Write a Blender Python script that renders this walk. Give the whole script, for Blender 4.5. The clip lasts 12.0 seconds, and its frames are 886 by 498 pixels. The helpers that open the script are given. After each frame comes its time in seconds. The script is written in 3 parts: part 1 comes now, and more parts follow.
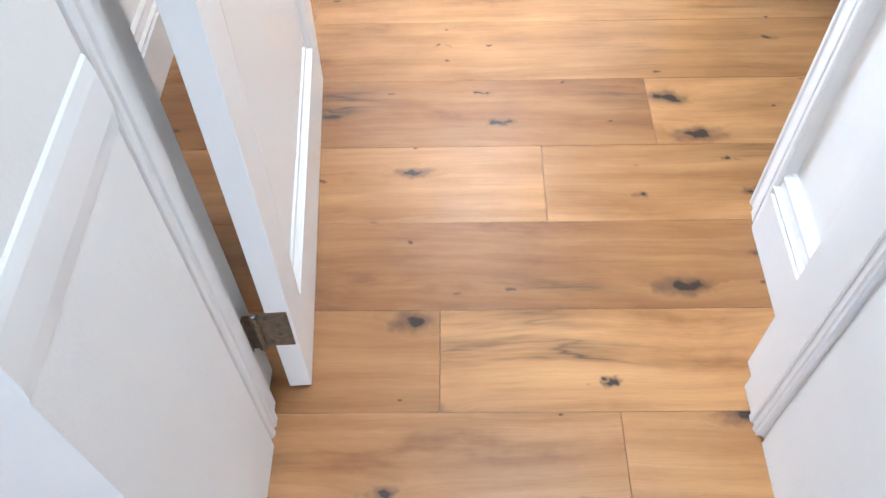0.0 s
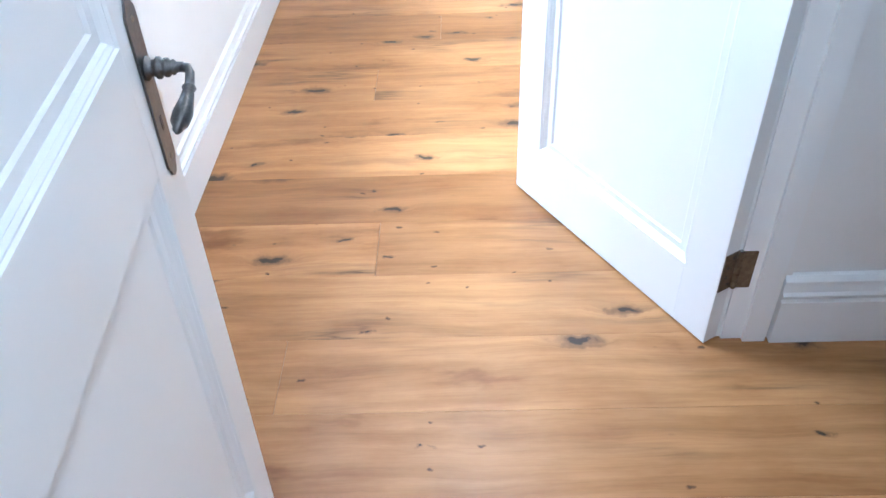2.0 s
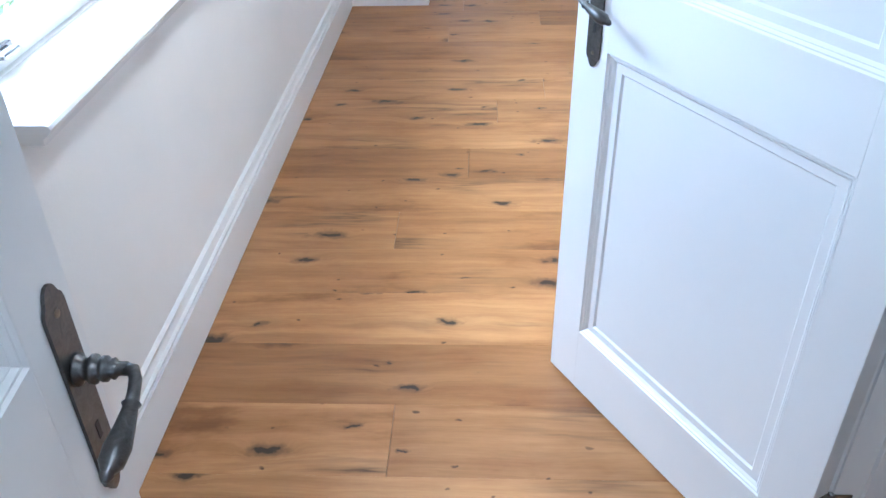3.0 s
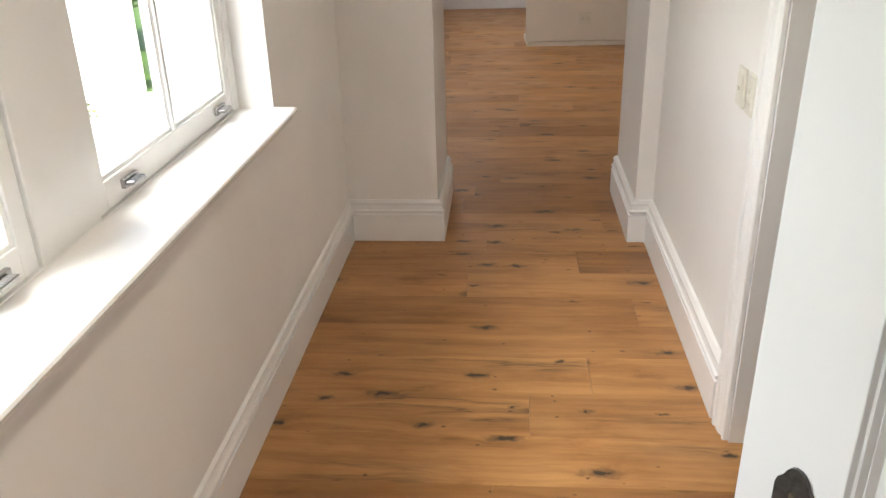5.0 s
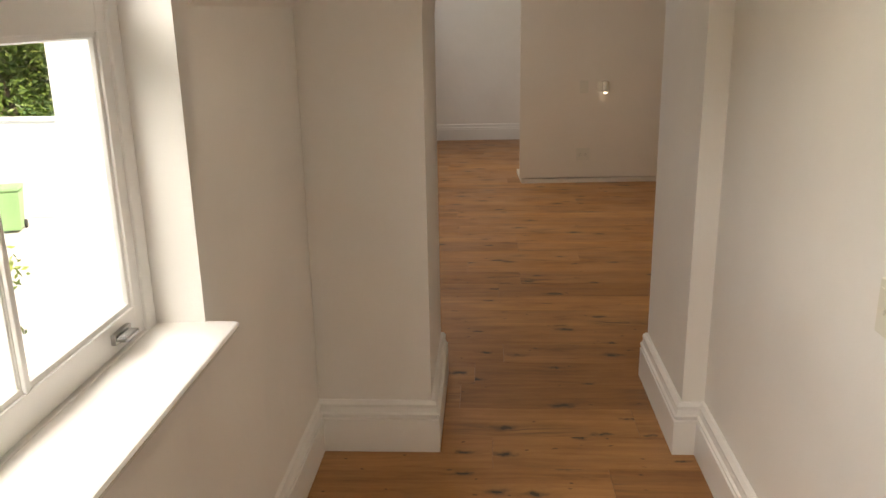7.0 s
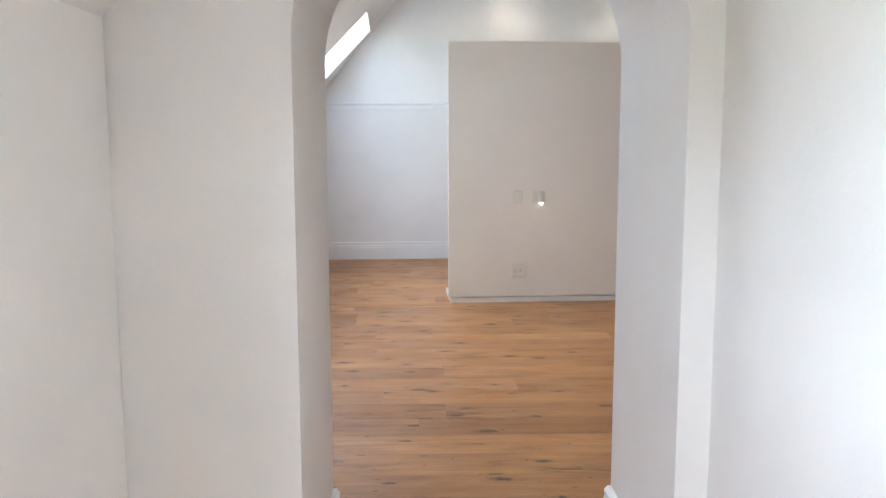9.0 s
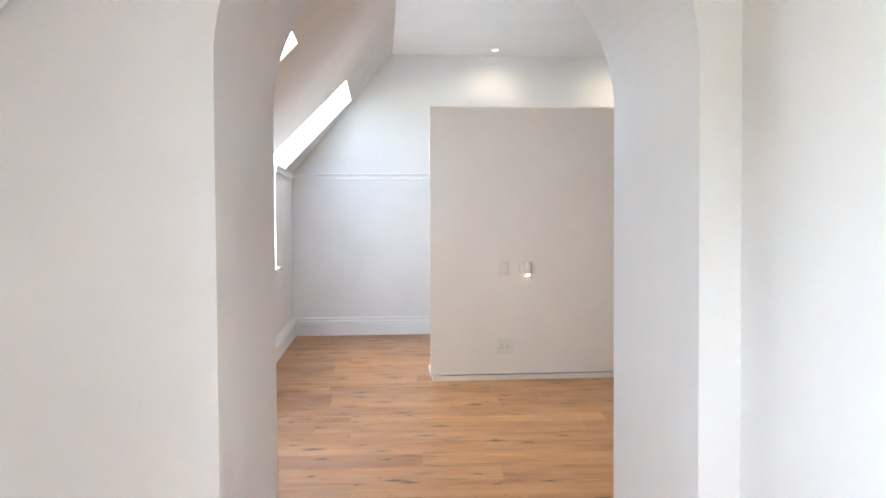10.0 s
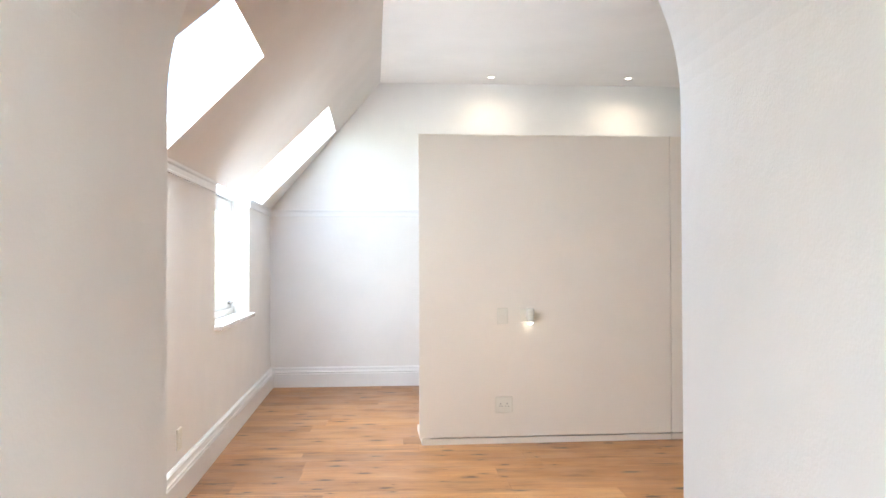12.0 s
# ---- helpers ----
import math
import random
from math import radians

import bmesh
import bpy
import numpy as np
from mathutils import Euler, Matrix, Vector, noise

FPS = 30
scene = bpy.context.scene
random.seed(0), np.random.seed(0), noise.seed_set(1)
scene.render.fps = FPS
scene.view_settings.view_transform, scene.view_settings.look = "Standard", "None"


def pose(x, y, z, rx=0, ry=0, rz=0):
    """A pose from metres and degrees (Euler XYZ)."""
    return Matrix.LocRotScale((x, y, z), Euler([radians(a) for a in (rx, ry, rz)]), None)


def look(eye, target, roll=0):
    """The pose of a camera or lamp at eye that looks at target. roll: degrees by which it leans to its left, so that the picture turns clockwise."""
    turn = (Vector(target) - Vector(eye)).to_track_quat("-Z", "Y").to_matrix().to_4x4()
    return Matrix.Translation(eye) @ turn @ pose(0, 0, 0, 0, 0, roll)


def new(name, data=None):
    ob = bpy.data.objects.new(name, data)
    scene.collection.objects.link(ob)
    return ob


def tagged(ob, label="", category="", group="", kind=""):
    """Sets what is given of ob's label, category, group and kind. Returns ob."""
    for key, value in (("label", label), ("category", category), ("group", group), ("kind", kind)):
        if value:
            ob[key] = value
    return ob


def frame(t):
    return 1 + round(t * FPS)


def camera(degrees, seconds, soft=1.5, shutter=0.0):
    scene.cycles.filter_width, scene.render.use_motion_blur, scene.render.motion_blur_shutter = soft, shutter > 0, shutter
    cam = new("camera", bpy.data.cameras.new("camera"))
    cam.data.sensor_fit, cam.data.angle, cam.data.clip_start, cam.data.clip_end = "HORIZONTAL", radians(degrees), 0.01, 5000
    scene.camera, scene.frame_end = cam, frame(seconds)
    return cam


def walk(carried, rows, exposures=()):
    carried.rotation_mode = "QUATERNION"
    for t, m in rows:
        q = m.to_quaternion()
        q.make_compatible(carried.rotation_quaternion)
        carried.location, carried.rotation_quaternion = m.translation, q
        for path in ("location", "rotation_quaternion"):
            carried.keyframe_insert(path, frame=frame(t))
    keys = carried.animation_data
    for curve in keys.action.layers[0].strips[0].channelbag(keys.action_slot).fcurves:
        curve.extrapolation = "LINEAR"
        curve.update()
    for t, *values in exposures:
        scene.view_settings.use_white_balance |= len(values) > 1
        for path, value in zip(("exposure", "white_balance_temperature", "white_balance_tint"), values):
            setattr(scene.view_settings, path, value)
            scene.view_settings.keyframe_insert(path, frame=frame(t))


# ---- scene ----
cam = camera(57.0, 12.0)
PATH = [
    (0, (0.383, -0.094, 1.515), (0.344, 1.069, -0.113), -2.1),
    (0.5, (0.369, 0.006, 1.516), (0.318, 1.270, -0.033), -2.6),
    (0.8, (0.377, 0.095, 1.515), (0.322, 1.445, 0.041), -2.9),
    (1, (0.389, 0.184, 1.525), (0.334, 1.560, 0.075), -3.0),
    (1.5, (0.434, 0.386, 1.560), (0.382, 1.822, 0.168), -3.2),
    (2, (0.451, 0.577, 1.549), (0.391, 2.088, 0.24), -2.9),
    (2.5, (0.425, 0.771, 1.563), (0.356, 2.346, 0.332), -2.2),
    (2.7, (0.423, 0.848, 1.569), (0.342, 2.449, 0.374), -2.0),
    (4.3, (0.448, 1.614, 1.591), (0.301, 3.36, 0.627), -1.7),
    (4.5, (0.424, 1.734, 1.598), (0.276, 3.501, 0.674), -1.7),
    (4.8, (0.407, 1.902, 1.607), (0.254, 3.707, 0.76), -1.9),
    (5, (0.395, 2.014, 1.635), (0.243, 3.829, 0.81), -1.6),
    (5.5, (0.377, 2.229, 1.63), (0.223, 4.075, 0.877), -1.5),
    (6, (0.349, 2.445, 1.641), (0.2, 4.314, 0.946), -1.3),
    (6.5, (0.32, 2.652, 1.639), (0.177, 4.54, 0.996), -1.2),
    (7, (0.284, 2.887, 1.65), (0.174, 4.804, 1.088), -1.1),
    (7.2, (0.278, 2.986, 1.651), (0.191, 4.913, 1.123), -0.8),
    (8.8, (0.369, 3.702, 1.375), (0.412, 5.682, 1.098), -0.0),
    (9, (0.374, 3.752, 1.372), (0.423, 5.736, 1.12), -0.1),
    (9.5, (0.394, 3.931, 1.342), (0.458, 5.923, 1.181), -0.1),
    (10, (0.444, 4.134, 1.308), (0.521, 6.131, 1.242), -0.3),
    (10.5, (0.471, 4.295, 1.308), (0.549, 6.294, 1.293), -0.2),
    (11, (0.472, 4.513, 1.308), (0.556, 6.511, 1.316), -0.1),
    (11.5, (0.468, 4.688, 1.321), (0.558, 6.686, 1.339), -0.3),
    (12, (0.498, 4.911, 1.324), (0.59, 6.909, 1.354), -0.2),
]
walk(cam, [(t, look(eye, target, roll)) for t, eye, target, roll in PATH],
     exposures=[(0, 3.22, 5150, 4), (2.7, 2.3, 4600, 4), (4.3, 1.32, 6350, 7), (5.0, 1.36, 6600, 8), (5.6, 1.14, 6950, 9), (7.2, 0.9, 7800, 11),
                (8.8, 2.02, 5450, 6), (10.5, 2.42, 5500, 6), (11.5, 2.32, 5600, 5), (12, 2.72, 5650, 5)])

# world and sun
SUN_EL, SUN_AZ = 46.0, 118.0
world = bpy.data.worlds.new("world")
scene.world = world
world.use_nodes = True
sky = world.node_tree.nodes.new("ShaderNodeTexSky")
sky.sky_type, sky.sun_disc = "NISHITA", False
sky.sun_elevation, sky.sun_rotation = radians(SUN_EL), radians(SUN_AZ)
world.node_tree.links.new(sky.outputs[0], world.node_tree.nodes["Background"].inputs[0])
world.node_tree.nodes["Background"].inputs[1].default_value = 0.15
sun = new("sun", bpy.data.lights.new("sun", "SUN"))
sun.data.energy, sun.data.angle, sun.data.color = 5.0, radians(0.5), (1, 0.96, 0.9)
_a, _e = radians(SUN_AZ), radians(SUN_EL)
sun.matrix_world = look((0, 0, 0), (-math.sin(_a) * math.cos(_e), -math.cos(_a) * math.cos(_e), -math.sin(_e)))


def window_light(name, eye, target, w, h, watts, color=(0.93, 0.96, 1.0)):
    lamp = new(name, bpy.data.lights.new(name, "AREA"))
    lamp.data.shape, lamp.data.size, lamp.data.size_y = "RECTANGLE", w, h
    lamp.data.energy, lamp.data.color = watts, color
    lamp.matrix_world = look(eye, target)
    return lamp


window_light("window_light_corridor", (-1.35, 3.3, 2.55), (0.9, 3.5, 0.35), 3.2, 0.9, 82, (0.96, 0.98, 1.0))
window_light("window_light_bedroom", (-1.10, 11.34, 1.40), (0.5, 11.28, 1.38), 1.45, 0.92, 15, (1.0, 0.975, 0.94))
window_light("rooflight_light_near", (-0.64, 8.60, 2.27), (0.12, 8.66, 1.60), 2.1, 1.25, 33, (1.0, 0.985, 0.96))
window_light("rooflight_light_far", (-0.66, 12.47, 2.40), (0.10, 12.50, 1.75), 1.9, 1.25, 4, (1.0, 0.95, 0.87))
# added fill by the closed east wall, no window there; brightens the cupboard fronts
window_light("bedroom_east_fill", (5.7, 9.0, 1.6), (0.0, 9.0, 1.0), 2.4, 1.6, 90, (1.0, 0.96, 0.9))
# added weak fill in the unseen study, which has no window of its own
window_light("study_fill", (0.6, -2.9, 1.7), (0.5, 1.5, 0.4), 2.0, 1.4, 9)


# ---- materials ----
def material(name, base=(0.8, 0.8, 0.8), rough=0.5, metal=0.0):
    m = bpy.data.materials.new(name)
    m.use_nodes = True
    b = m.node_tree.nodes["Principled BSDF"]
    b.inputs["Base Color"].default_value = (*base, 1)
    b.inputs["Roughness"].default_value = rough
    b.inputs["Metallic"].default_value = metal
    return m, m.node_tree, b


def node(tree, kind, inputs=None, **props):
    n = tree.nodes.new(kind)
    for k, v in props.items():
        setattr(n, k, v)
    for k, v in (inputs or {}).items():
        if isinstance(v, bpy.types.NodeSocket):
            tree.links.new(v, n.inputs[k])
        else:
            n.inputs[k].default_value = v
    return n


def ramp(tree, fac, stops):
    r = node(tree, "ShaderNodeValToRGB", {0: fac})
    el = r.color_ramp.elements
    while len(el) < len(stops):
        el.new(0.5)
    for e, (p, c) in zip(el, stops):
        e.position, e.color = p, (*c, 1) if len(c) == 3 else c
    return r.outputs[0]


def mix(tree, fac, a, b, mode="MIX"):
    n = node(tree, "ShaderNodeMix", data_type="RGBA", blend_type=mode)
    for k, v in ((0, fac), (6, a), (7, b)):
        if isinstance(v, bpy.types.NodeSocket):
            tree.links.new(v, n.inputs[k])
        else:
            n.inputs[k].default_value = v if k == 0 else (*v, 1)
    return n.outputs[2]


def paint(name, base, rough, grain=260.0, bump=0.05, blotch=0.02):
    """Painted plaster or wood: fine relief, faint uneven tone and gloss."""
    m, t, b = material(name, base, rough)
    geo = node(t, "ShaderNodeNewGeometry")
    fine = node(t, "ShaderNodeTexNoise", {"Vector": geo.outputs["Position"], "Scale": grain, "Detail": 3.0})
    wide = node(t, "ShaderNodeTexNoise", {"Vector": geo.outputs["Position"], "Scale": 2.3, "Detail": 5.0})
    dark = tuple(c * (1 - blotch * 2) for c in base)
    lite = tuple(min(0.9, c * (1 + blotch)) for c in base)
    t.links.new(ramp(t, wide.outputs[0], [(0.35, dark), (0.65, lite)]), b.inputs["Base Color"])
    r = node(t, "ShaderNodeMapRange", {0: wide.outputs[0], 3: rough - 0.06, 4: rough + 0.08})
    t.links.new(r.outputs[0], b.inputs["Roughness"])
    bm_ = node(t, "ShaderNodeBump", {"Height": fine.outputs[0], "Strength": bump, "Distance": 0.002})
    wide2 = node(t, "ShaderNodeTexNoise", {"Vector": geo.outputs["Position"], "Scale": 14.0, "Detail": 2.0})
    bm2 = node(t, "ShaderNodeBump", {"Height": wide2.outputs[0], "Normal": bm_.outputs[0], "Strength": bump * 1.5, "Distance": 0.004})
    t.links.new(bm2.outputs[0], b.inputs["Normal"])
    return m


WALL = paint("wall_paint", (0.80, 0.775, 0.74), 0.62, 180, 0.25, 0.015)
CEIL = paint("ceiling_paint", (0.80, 0.77, 0.735), 0.8, 180, 0.15, 0.015)
GLOSS = paint("eggshell_white", (0.80, 0.79, 0.77), 0.32, 400, 0.03, 0.01)
SILLM = paint("sill_white", (0.82, 0.80, 0.77), 0.2, 300, 0.03, 0.01)
CUP = paint("cupboard_lacquer", (0.77, 0.715, 0.63), 0.45, 300, 0.04, 0.01)
PLASTIC = paint("white_plastic", (0.70, 0.67, 0.58), 0.3, 300, 0.01, 0.0)
OUTW = paint("exterior_white", (0.88, 0.87, 0.85), 0.8, 60, 0.3, 0.03)


def wood():
    """Knotty oak: every plank takes its own stretch of the grain."""
    m, t, b = material("knotty_oak", (0.4, 0.2, 0.1), 0.35)
    b.inputs["Specular IOR Level"].default_value = 0.38
    tc = node(t, "ShaderNodeTexCoord")
    info = node(t, "ShaderNodeObjectInfo")
    rnd = node(t, "ShaderNodeCombineXYZ", {0: info.outputs["Random"], 1: info.outputs["Random"], 2: info.outputs["Random"]})
    off = node(t, "ShaderNodeVectorMath", {0: rnd.outputs[0]}, operation="SCALE")
    off.inputs["Scale"].default_value = 53.0
    p = node(t, "ShaderNodeVectorMath", {0: tc.outputs["Object"], 1: off.outputs[0]}, operation="ADD").outputs[0]

    def vec(a, op, c):
        return node(t, "ShaderNodeVectorMath", {0: a, 1: c}, operation=op).outputs[0]

    def num(a, op, c):
        return node(t, "ShaderNodeMath", {0: a, 1: c}, operation=op).outputs[0]

    def noise_at(v, scale, detail=3.0, rough=0.5):
        return node(t, "ShaderNodeTexNoise", {"Vector": vec(v, "MULTIPLY", scale), "Scale": 1.0, "Detail": detail, "Roughness": rough})

    def span(v, lo, hi, to=(0.0, 1.0), soft=False):
        n = node(t, "ShaderNodeMapRange", {0: v, 1: lo, 2: hi, 3: to[0], 4: to[1]})
        if soft:
            n.interpolation_type = "SMOOTHSTEP"
        return n.outputs[0]

    def offset_y(v):
        return node(t, "ShaderNodeCombineXYZ", {1: v}).outputs[0]

    ragged = vec(node(t, "ShaderNodeTexNoise", {"Vector": p, "Scale": 26.0, "Detail": 4.0}).outputs["Color"], "SUBTRACT", (0.5, 0.5, 0.5))
    lazy = num(noise_at(p, (1.3, 2.2, 1), 2.0).outputs[0], "SUBTRACT", 0.5)

    # knots: scattered, oval along the grain, ragged, most of them small
    pk = vec(vec(p, "MULTIPLY", (2.7, 6.6, 0)), "ADD", vec(ragged, "MULTIPLY", (0.30, 0.26, 0)))
    cell = node(t, "ShaderNodeTexVoronoi", {"Vector": pk, "Scale": 1.0, "Randomness": 1.0}, voronoi_dimensions="2D")
    keep = node(t, "ShaderNodeSeparateColor", {0: cell.outputs["Color"]})
    on = span(keep.outputs[0], 0.28, 0.34)
    size = span(num(keep.outputs[1], "POWER", 1.7), 0.0, 1.0, (0.022, 0.105))
    d = num(cell.outputs["Distance"], "DIVIDE", size)
    core = num(span(d, 1.05, 0.65, soft=True), "MULTIPLY", on)
    rim = num(span(d, 2.4, 0.9, soft=True), "MULTIPLY", on)
    swirl = num(span(cell.outputs["Distance"], 0.34, 0.0, soft=True), "MULTIPLY", num(on, "MULTIPLY", span(keep.outputs[1], 0.3, 0.9)))

    # grain: long wavering bands that run round the knots in rings
    pg = vec(p, "ADD", offset_y(num(num(lazy, "MULTIPLY", 0.09), "ADD", num(swirl, "MULTIPLY", 0.040))))
    pg = vec(pg, "ADD", vec(ragged, "MULTIPLY", (0.0, 0.006, 0)))
    bands = noise_at(pg, (1.3, 24, 1), 4.0, 0.5)
    pores = noise_at(pg, (9, 230, 1), 3.0, 0.65)
    clouds = noise_at(pg, (2.2, 6.0, 1), 5.0, 0.62)
    glint = noise_at(pg, (3.5, 60, 1), 3.0, 0.6)
    col = ramp(t, bands.outputs[0], [(0.25, WOOD_D), (0.48, WOOD_M), (0.72, WOOD_L)])
    col = mix(t, 0.9, col, ramp(t, clouds.outputs[0], [(0.28, (0.46, 0.37, 0.30)), (0.40, (0.84, 0.78, 0.72)), (0.54, (1.0, 1.0, 1.0)), (0.74, (1.13, 1.14, 1.16))]), "MULTIPLY")
    col = mix(t, 0.4, col, ramp(t, pores.outputs[0], [(0.3, (0.80, 0.77, 0.74)), (0.55, (1.03, 1.03, 1.03))]), "MULTIPLY")
    col = mix(t, 0.4, col, ramp(t, glint.outputs[0], [(0.34, (0.80, 0.76, 0.72)), (0.48, (1.0, 1.0, 1.0)), (0.68, (1.10, 1.10, 1.10))]), "MULTIPLY")
    tone = ramp(t, info.outputs["Random"], [(0.0, (0.72, 0.66, 0.60)), (0.25, (0.92, 0.90, 0.88)), (0.65, (1.03, 1.03, 1.03)), (1.0, (1.18, 1.20, 1.22))])
    col = mix(t, 1.0, col, tone, "MULTIPLY")

    # dark mineral streaks and short cracks along the grain
    vein = num(num(noise_at(pg, (0.9, 10, 1), 4.0, 0.6).outputs[0], "SUBTRACT", 0.5), "ABSOLUTE", 0.0)
    gate = noise_at(p, (1.4, 3.6, 1), 2.0).outputs[0]
    col = mix(t, num(span(vein, 0.075, 0.0), "MULTIPLY", span(gate, 0.52, 0.68, (0.0, 0.6))), col, (0.10, 0.052, 0.026))
    col = mix(t, num(span(vein, 0.018, 0.0), "MULTIPLY", span(gate, 0.60, 0.70, (0.0, 0.7))), col, (0.045, 0.024, 0.014))

    # knots over the grain, then pin knots
    col = mix(t, num(swirl, "MULTIPLY", 0.35), col, (0.15, 0.072, 0.032))
    col = mix(t, num(rim, "MULTIPLY", 0.65), col, (0.095, 0.050, 0.027))
    col = mix(t, num(core, "MULTIPLY", 0.93), col, (0.030, 0.019, 0.013))
    pc = vec(vec(p, "MULTIPLY", (9, 15, 0)), "ADD", vec(ragged, "MULTIPLY", (0.4, 0.4, 0)))
    pin = node(t, "ShaderNodeTexVoronoi", {"Vector": pc, "Scale": 1.0}, voronoi_dimensions="2D")
    some = span(node(t, "ShaderNodeSeparateColor", {0: pin.outputs["Color"]}).outputs[0], 0.87, 0.91)
    col = mix(t, num(some, "MULTIPLY", span(pin.outputs["Distance"], 0.085, 0.03, (0.0, 0.85))), col, (0.055, 0.026, 0.014))
    t.links.new(col, b.inputs["Base Color"])

    haze = noise_at(p, (3.0, 3.0, 1), 3.0).outputs[0]
    gloss = num(span(bands.outputs[0], 0.2, 0.8, (0.30, 0.42)), "ADD", span(haze, 0.35, 0.7, (-0.03, 0.07)))
    t.links.new(gloss, b.inputs["Roughness"])
    relief = num(pores.outputs[0], "SUBTRACT", num(core, "MULTIPLY", 0.8))
    bp = node(t, "ShaderNodeBump", {"Height": relief, "Strength": 0.14, "Distance": 0.002})
    bp2 = node(t, "ShaderNodeBump", {"Height": bands.outputs[0], "Normal": bp.outputs[0], "Strength": 0.12, "Distance": 0.004})
    t.links.new(bp2.outputs[0], b.inputs["Normal"])
    return m


WOOD_D, WOOD_M, WOOD_L = (0.310, 0.146, 0.050), (0.390, 0.195, 0.071), (0.460, 0.243, 0.094)
OAK = wood()
SUBFLOOR = material("joint_shadow", (0.06, 0.035, 0.02), 0.9)[0]


def speckle(name, stops, scale, rough):
    m, t, b = material(name, stops[0][1], rough)
    geo = node(t, "ShaderNodeNewGeometry")
    v = node(t, "ShaderNodeTexNoise", {"Vector": geo.outputs["Position"], "Scale": scale, "Detail": 6.0, "Roughness": 0.75, "Distortion": 1.2})
    t.links.new(ramp(t, v.outputs[0], stops), b.inputs["Base Color"])
    return m


GRANITE = speckle("grey_granite", [(0.38, (0.03, 0.03, 0.03)), (0.47, (0.24, 0.23, 0.21)), (0.56, (0.50, 0.49, 0.46)), (0.66, (0.12, 0.115, 0.11))], 55.0, 0.2)
DARKTILE = speckle("dark_granite_floor", [(0.35, (0.03, 0.026, 0.02)), (0.55, (0.09, 0.08, 0.065)), (0.7, (0.2, 0.18, 0.15))], 45.0, 0.25)
PAVING = speckle("pale_paving", [(0.3, (0.60, 0.57, 0.52)), (0.6, (0.70, 0.67, 0.62)), (0.8, (0.76, 0.73, 0.68))], 5.0, 0.85)
LAWN = speckle("lawn", [(0.3, (0.05, 0.11, 0.02)), (0.6, (0.10, 0.20, 0.035)), (0.8, (0.14, 0.25, 0.05))], 8.0, 0.9)
PEWTER = speckle("aged_pewter", [(0.3, (0.07, 0.068, 0.065)), (0.6, (0.13, 0.125, 0.12)), (0.8, (0.2, 0.19, 0.18))], 60.0, 0.36)
PEWTER.node_tree.nodes["Principled BSDF"].inputs["Metallic"].default_value = 0.85
BRASS = speckle("antique_hinge_brass", [(0.3, (0.12, 0.095, 0.07)), (0.6, (0.22, 0.18, 0.13)), (0.8, (0.3, 0.25, 0.19))], 45.0, 0.42)
BRASS.node_tree.nodes["Principled BSDF"].inputs["Metallic"].default_value = 0.75
CHROME = material("satin_chrome", (0.38, 0.37, 0.36), 0.25, 1.0)[0]
# near-black colour for the shade inside holes; the pieces lie on uncut plates
DARK = material("painted_hole_shade", (0.03, 0.028, 0.026), 0.6)[0]
ROOF = speckle("roof_tile", [(0.3, (0.16, 0.15, 0.14)), (0.7, (0.3, 0.28, 0.26))], 8.0, 0.8)
BIN = paint("green_bin_plastic", (0.27, 0.45, 0.20), 0.45, 60, 0.05, 0.06)
RUBBER = material("black_rubber", (0.02, 0.02, 0.02), 0.7)[0]
BARK = speckle("bark", [(0.3, (0.07, 0.05, 0.035)), (0.7, (0.18, 0.14, 0.10))], 14.0, 0.9)


def leaf_material(name, a, b_):
    m, t, b = material(name, a, 0.45)
    r = node(t, "ShaderNodeNewGeometry").outputs["Random Per Island"]
    t.links.new(ramp(t, r, [(0.0, a), (1.0, b_)]), b.inputs["Base Color"])
    b.inputs["Transmission Weight"].default_value = 0.0
    return m


LEAF = leaf_material("leaf_dark", (0.04, 0.085, 0.015), (0.19, 0.27, 0.055))
LEAF_L = leaf_material("leaf_light", (0.11, 0.19, 0.03), (0.36, 0.42, 0.11))


def glass():
    m, t, b = material("window_glass", (1, 1, 1), 0.0)
    out = t.nodes["Material Output"]
    tr = node(t, "ShaderNodeBsdfTransparent")
    gl = node(t, "ShaderNodeBsdfGlossy", {"Roughness": 0.02})
    lw = node(t, "ShaderNodeLayerWeight", {"Blend": 0.15})
    fr = node(t, "ShaderNodeMapRange", {0: lw.outputs["Facing"], 3: 0.03, 4: 0.35})
    mx = node(t, "ShaderNodeMixShader", {0: fr.outputs[0], 1: tr.outputs[0], 2: gl.outputs[0]})
    t.links.new(mx.outputs[0], out.inputs[0])
    return m


GLASS = glass()


def glow(name, color, strength):
    m, t, b = material(name, color, 0.5)
    b.inputs["Emission Color"].default_value = (*color, 1)
    b.inputs["Emission Strength"].default_value = strength
    return m


BULB = glow("warm_bulb", (1.0, 0.85, 0.66), 2.5)


# ---- mesh helpers ----
def finish(name, bm, mat, parent=None, label="", at=None, smooth=False):
    bmesh.ops.recalc_face_normals(bm, faces=bm.faces)
    me = bpy.data.meshes.new(name)
    bm.to_mesh(me)
    bm.free()
    me.materials.append(mat)
    if smooth:
        me.shade_smooth()
    ob = new(name, me)
    if at is not None:
        ob.matrix_basis = at
    if parent:
        ob.parent = parent
    return tagged(ob, label)


def part(name, bm, mat, parent, label="", smooth=False):
    return finish(name, bm, mat, parent, label, smooth=smooth)


def structure(name, bm, mat, at=None, label=""):
    return tagged(finish(name, bm, mat, None, label, at), kind="structure")


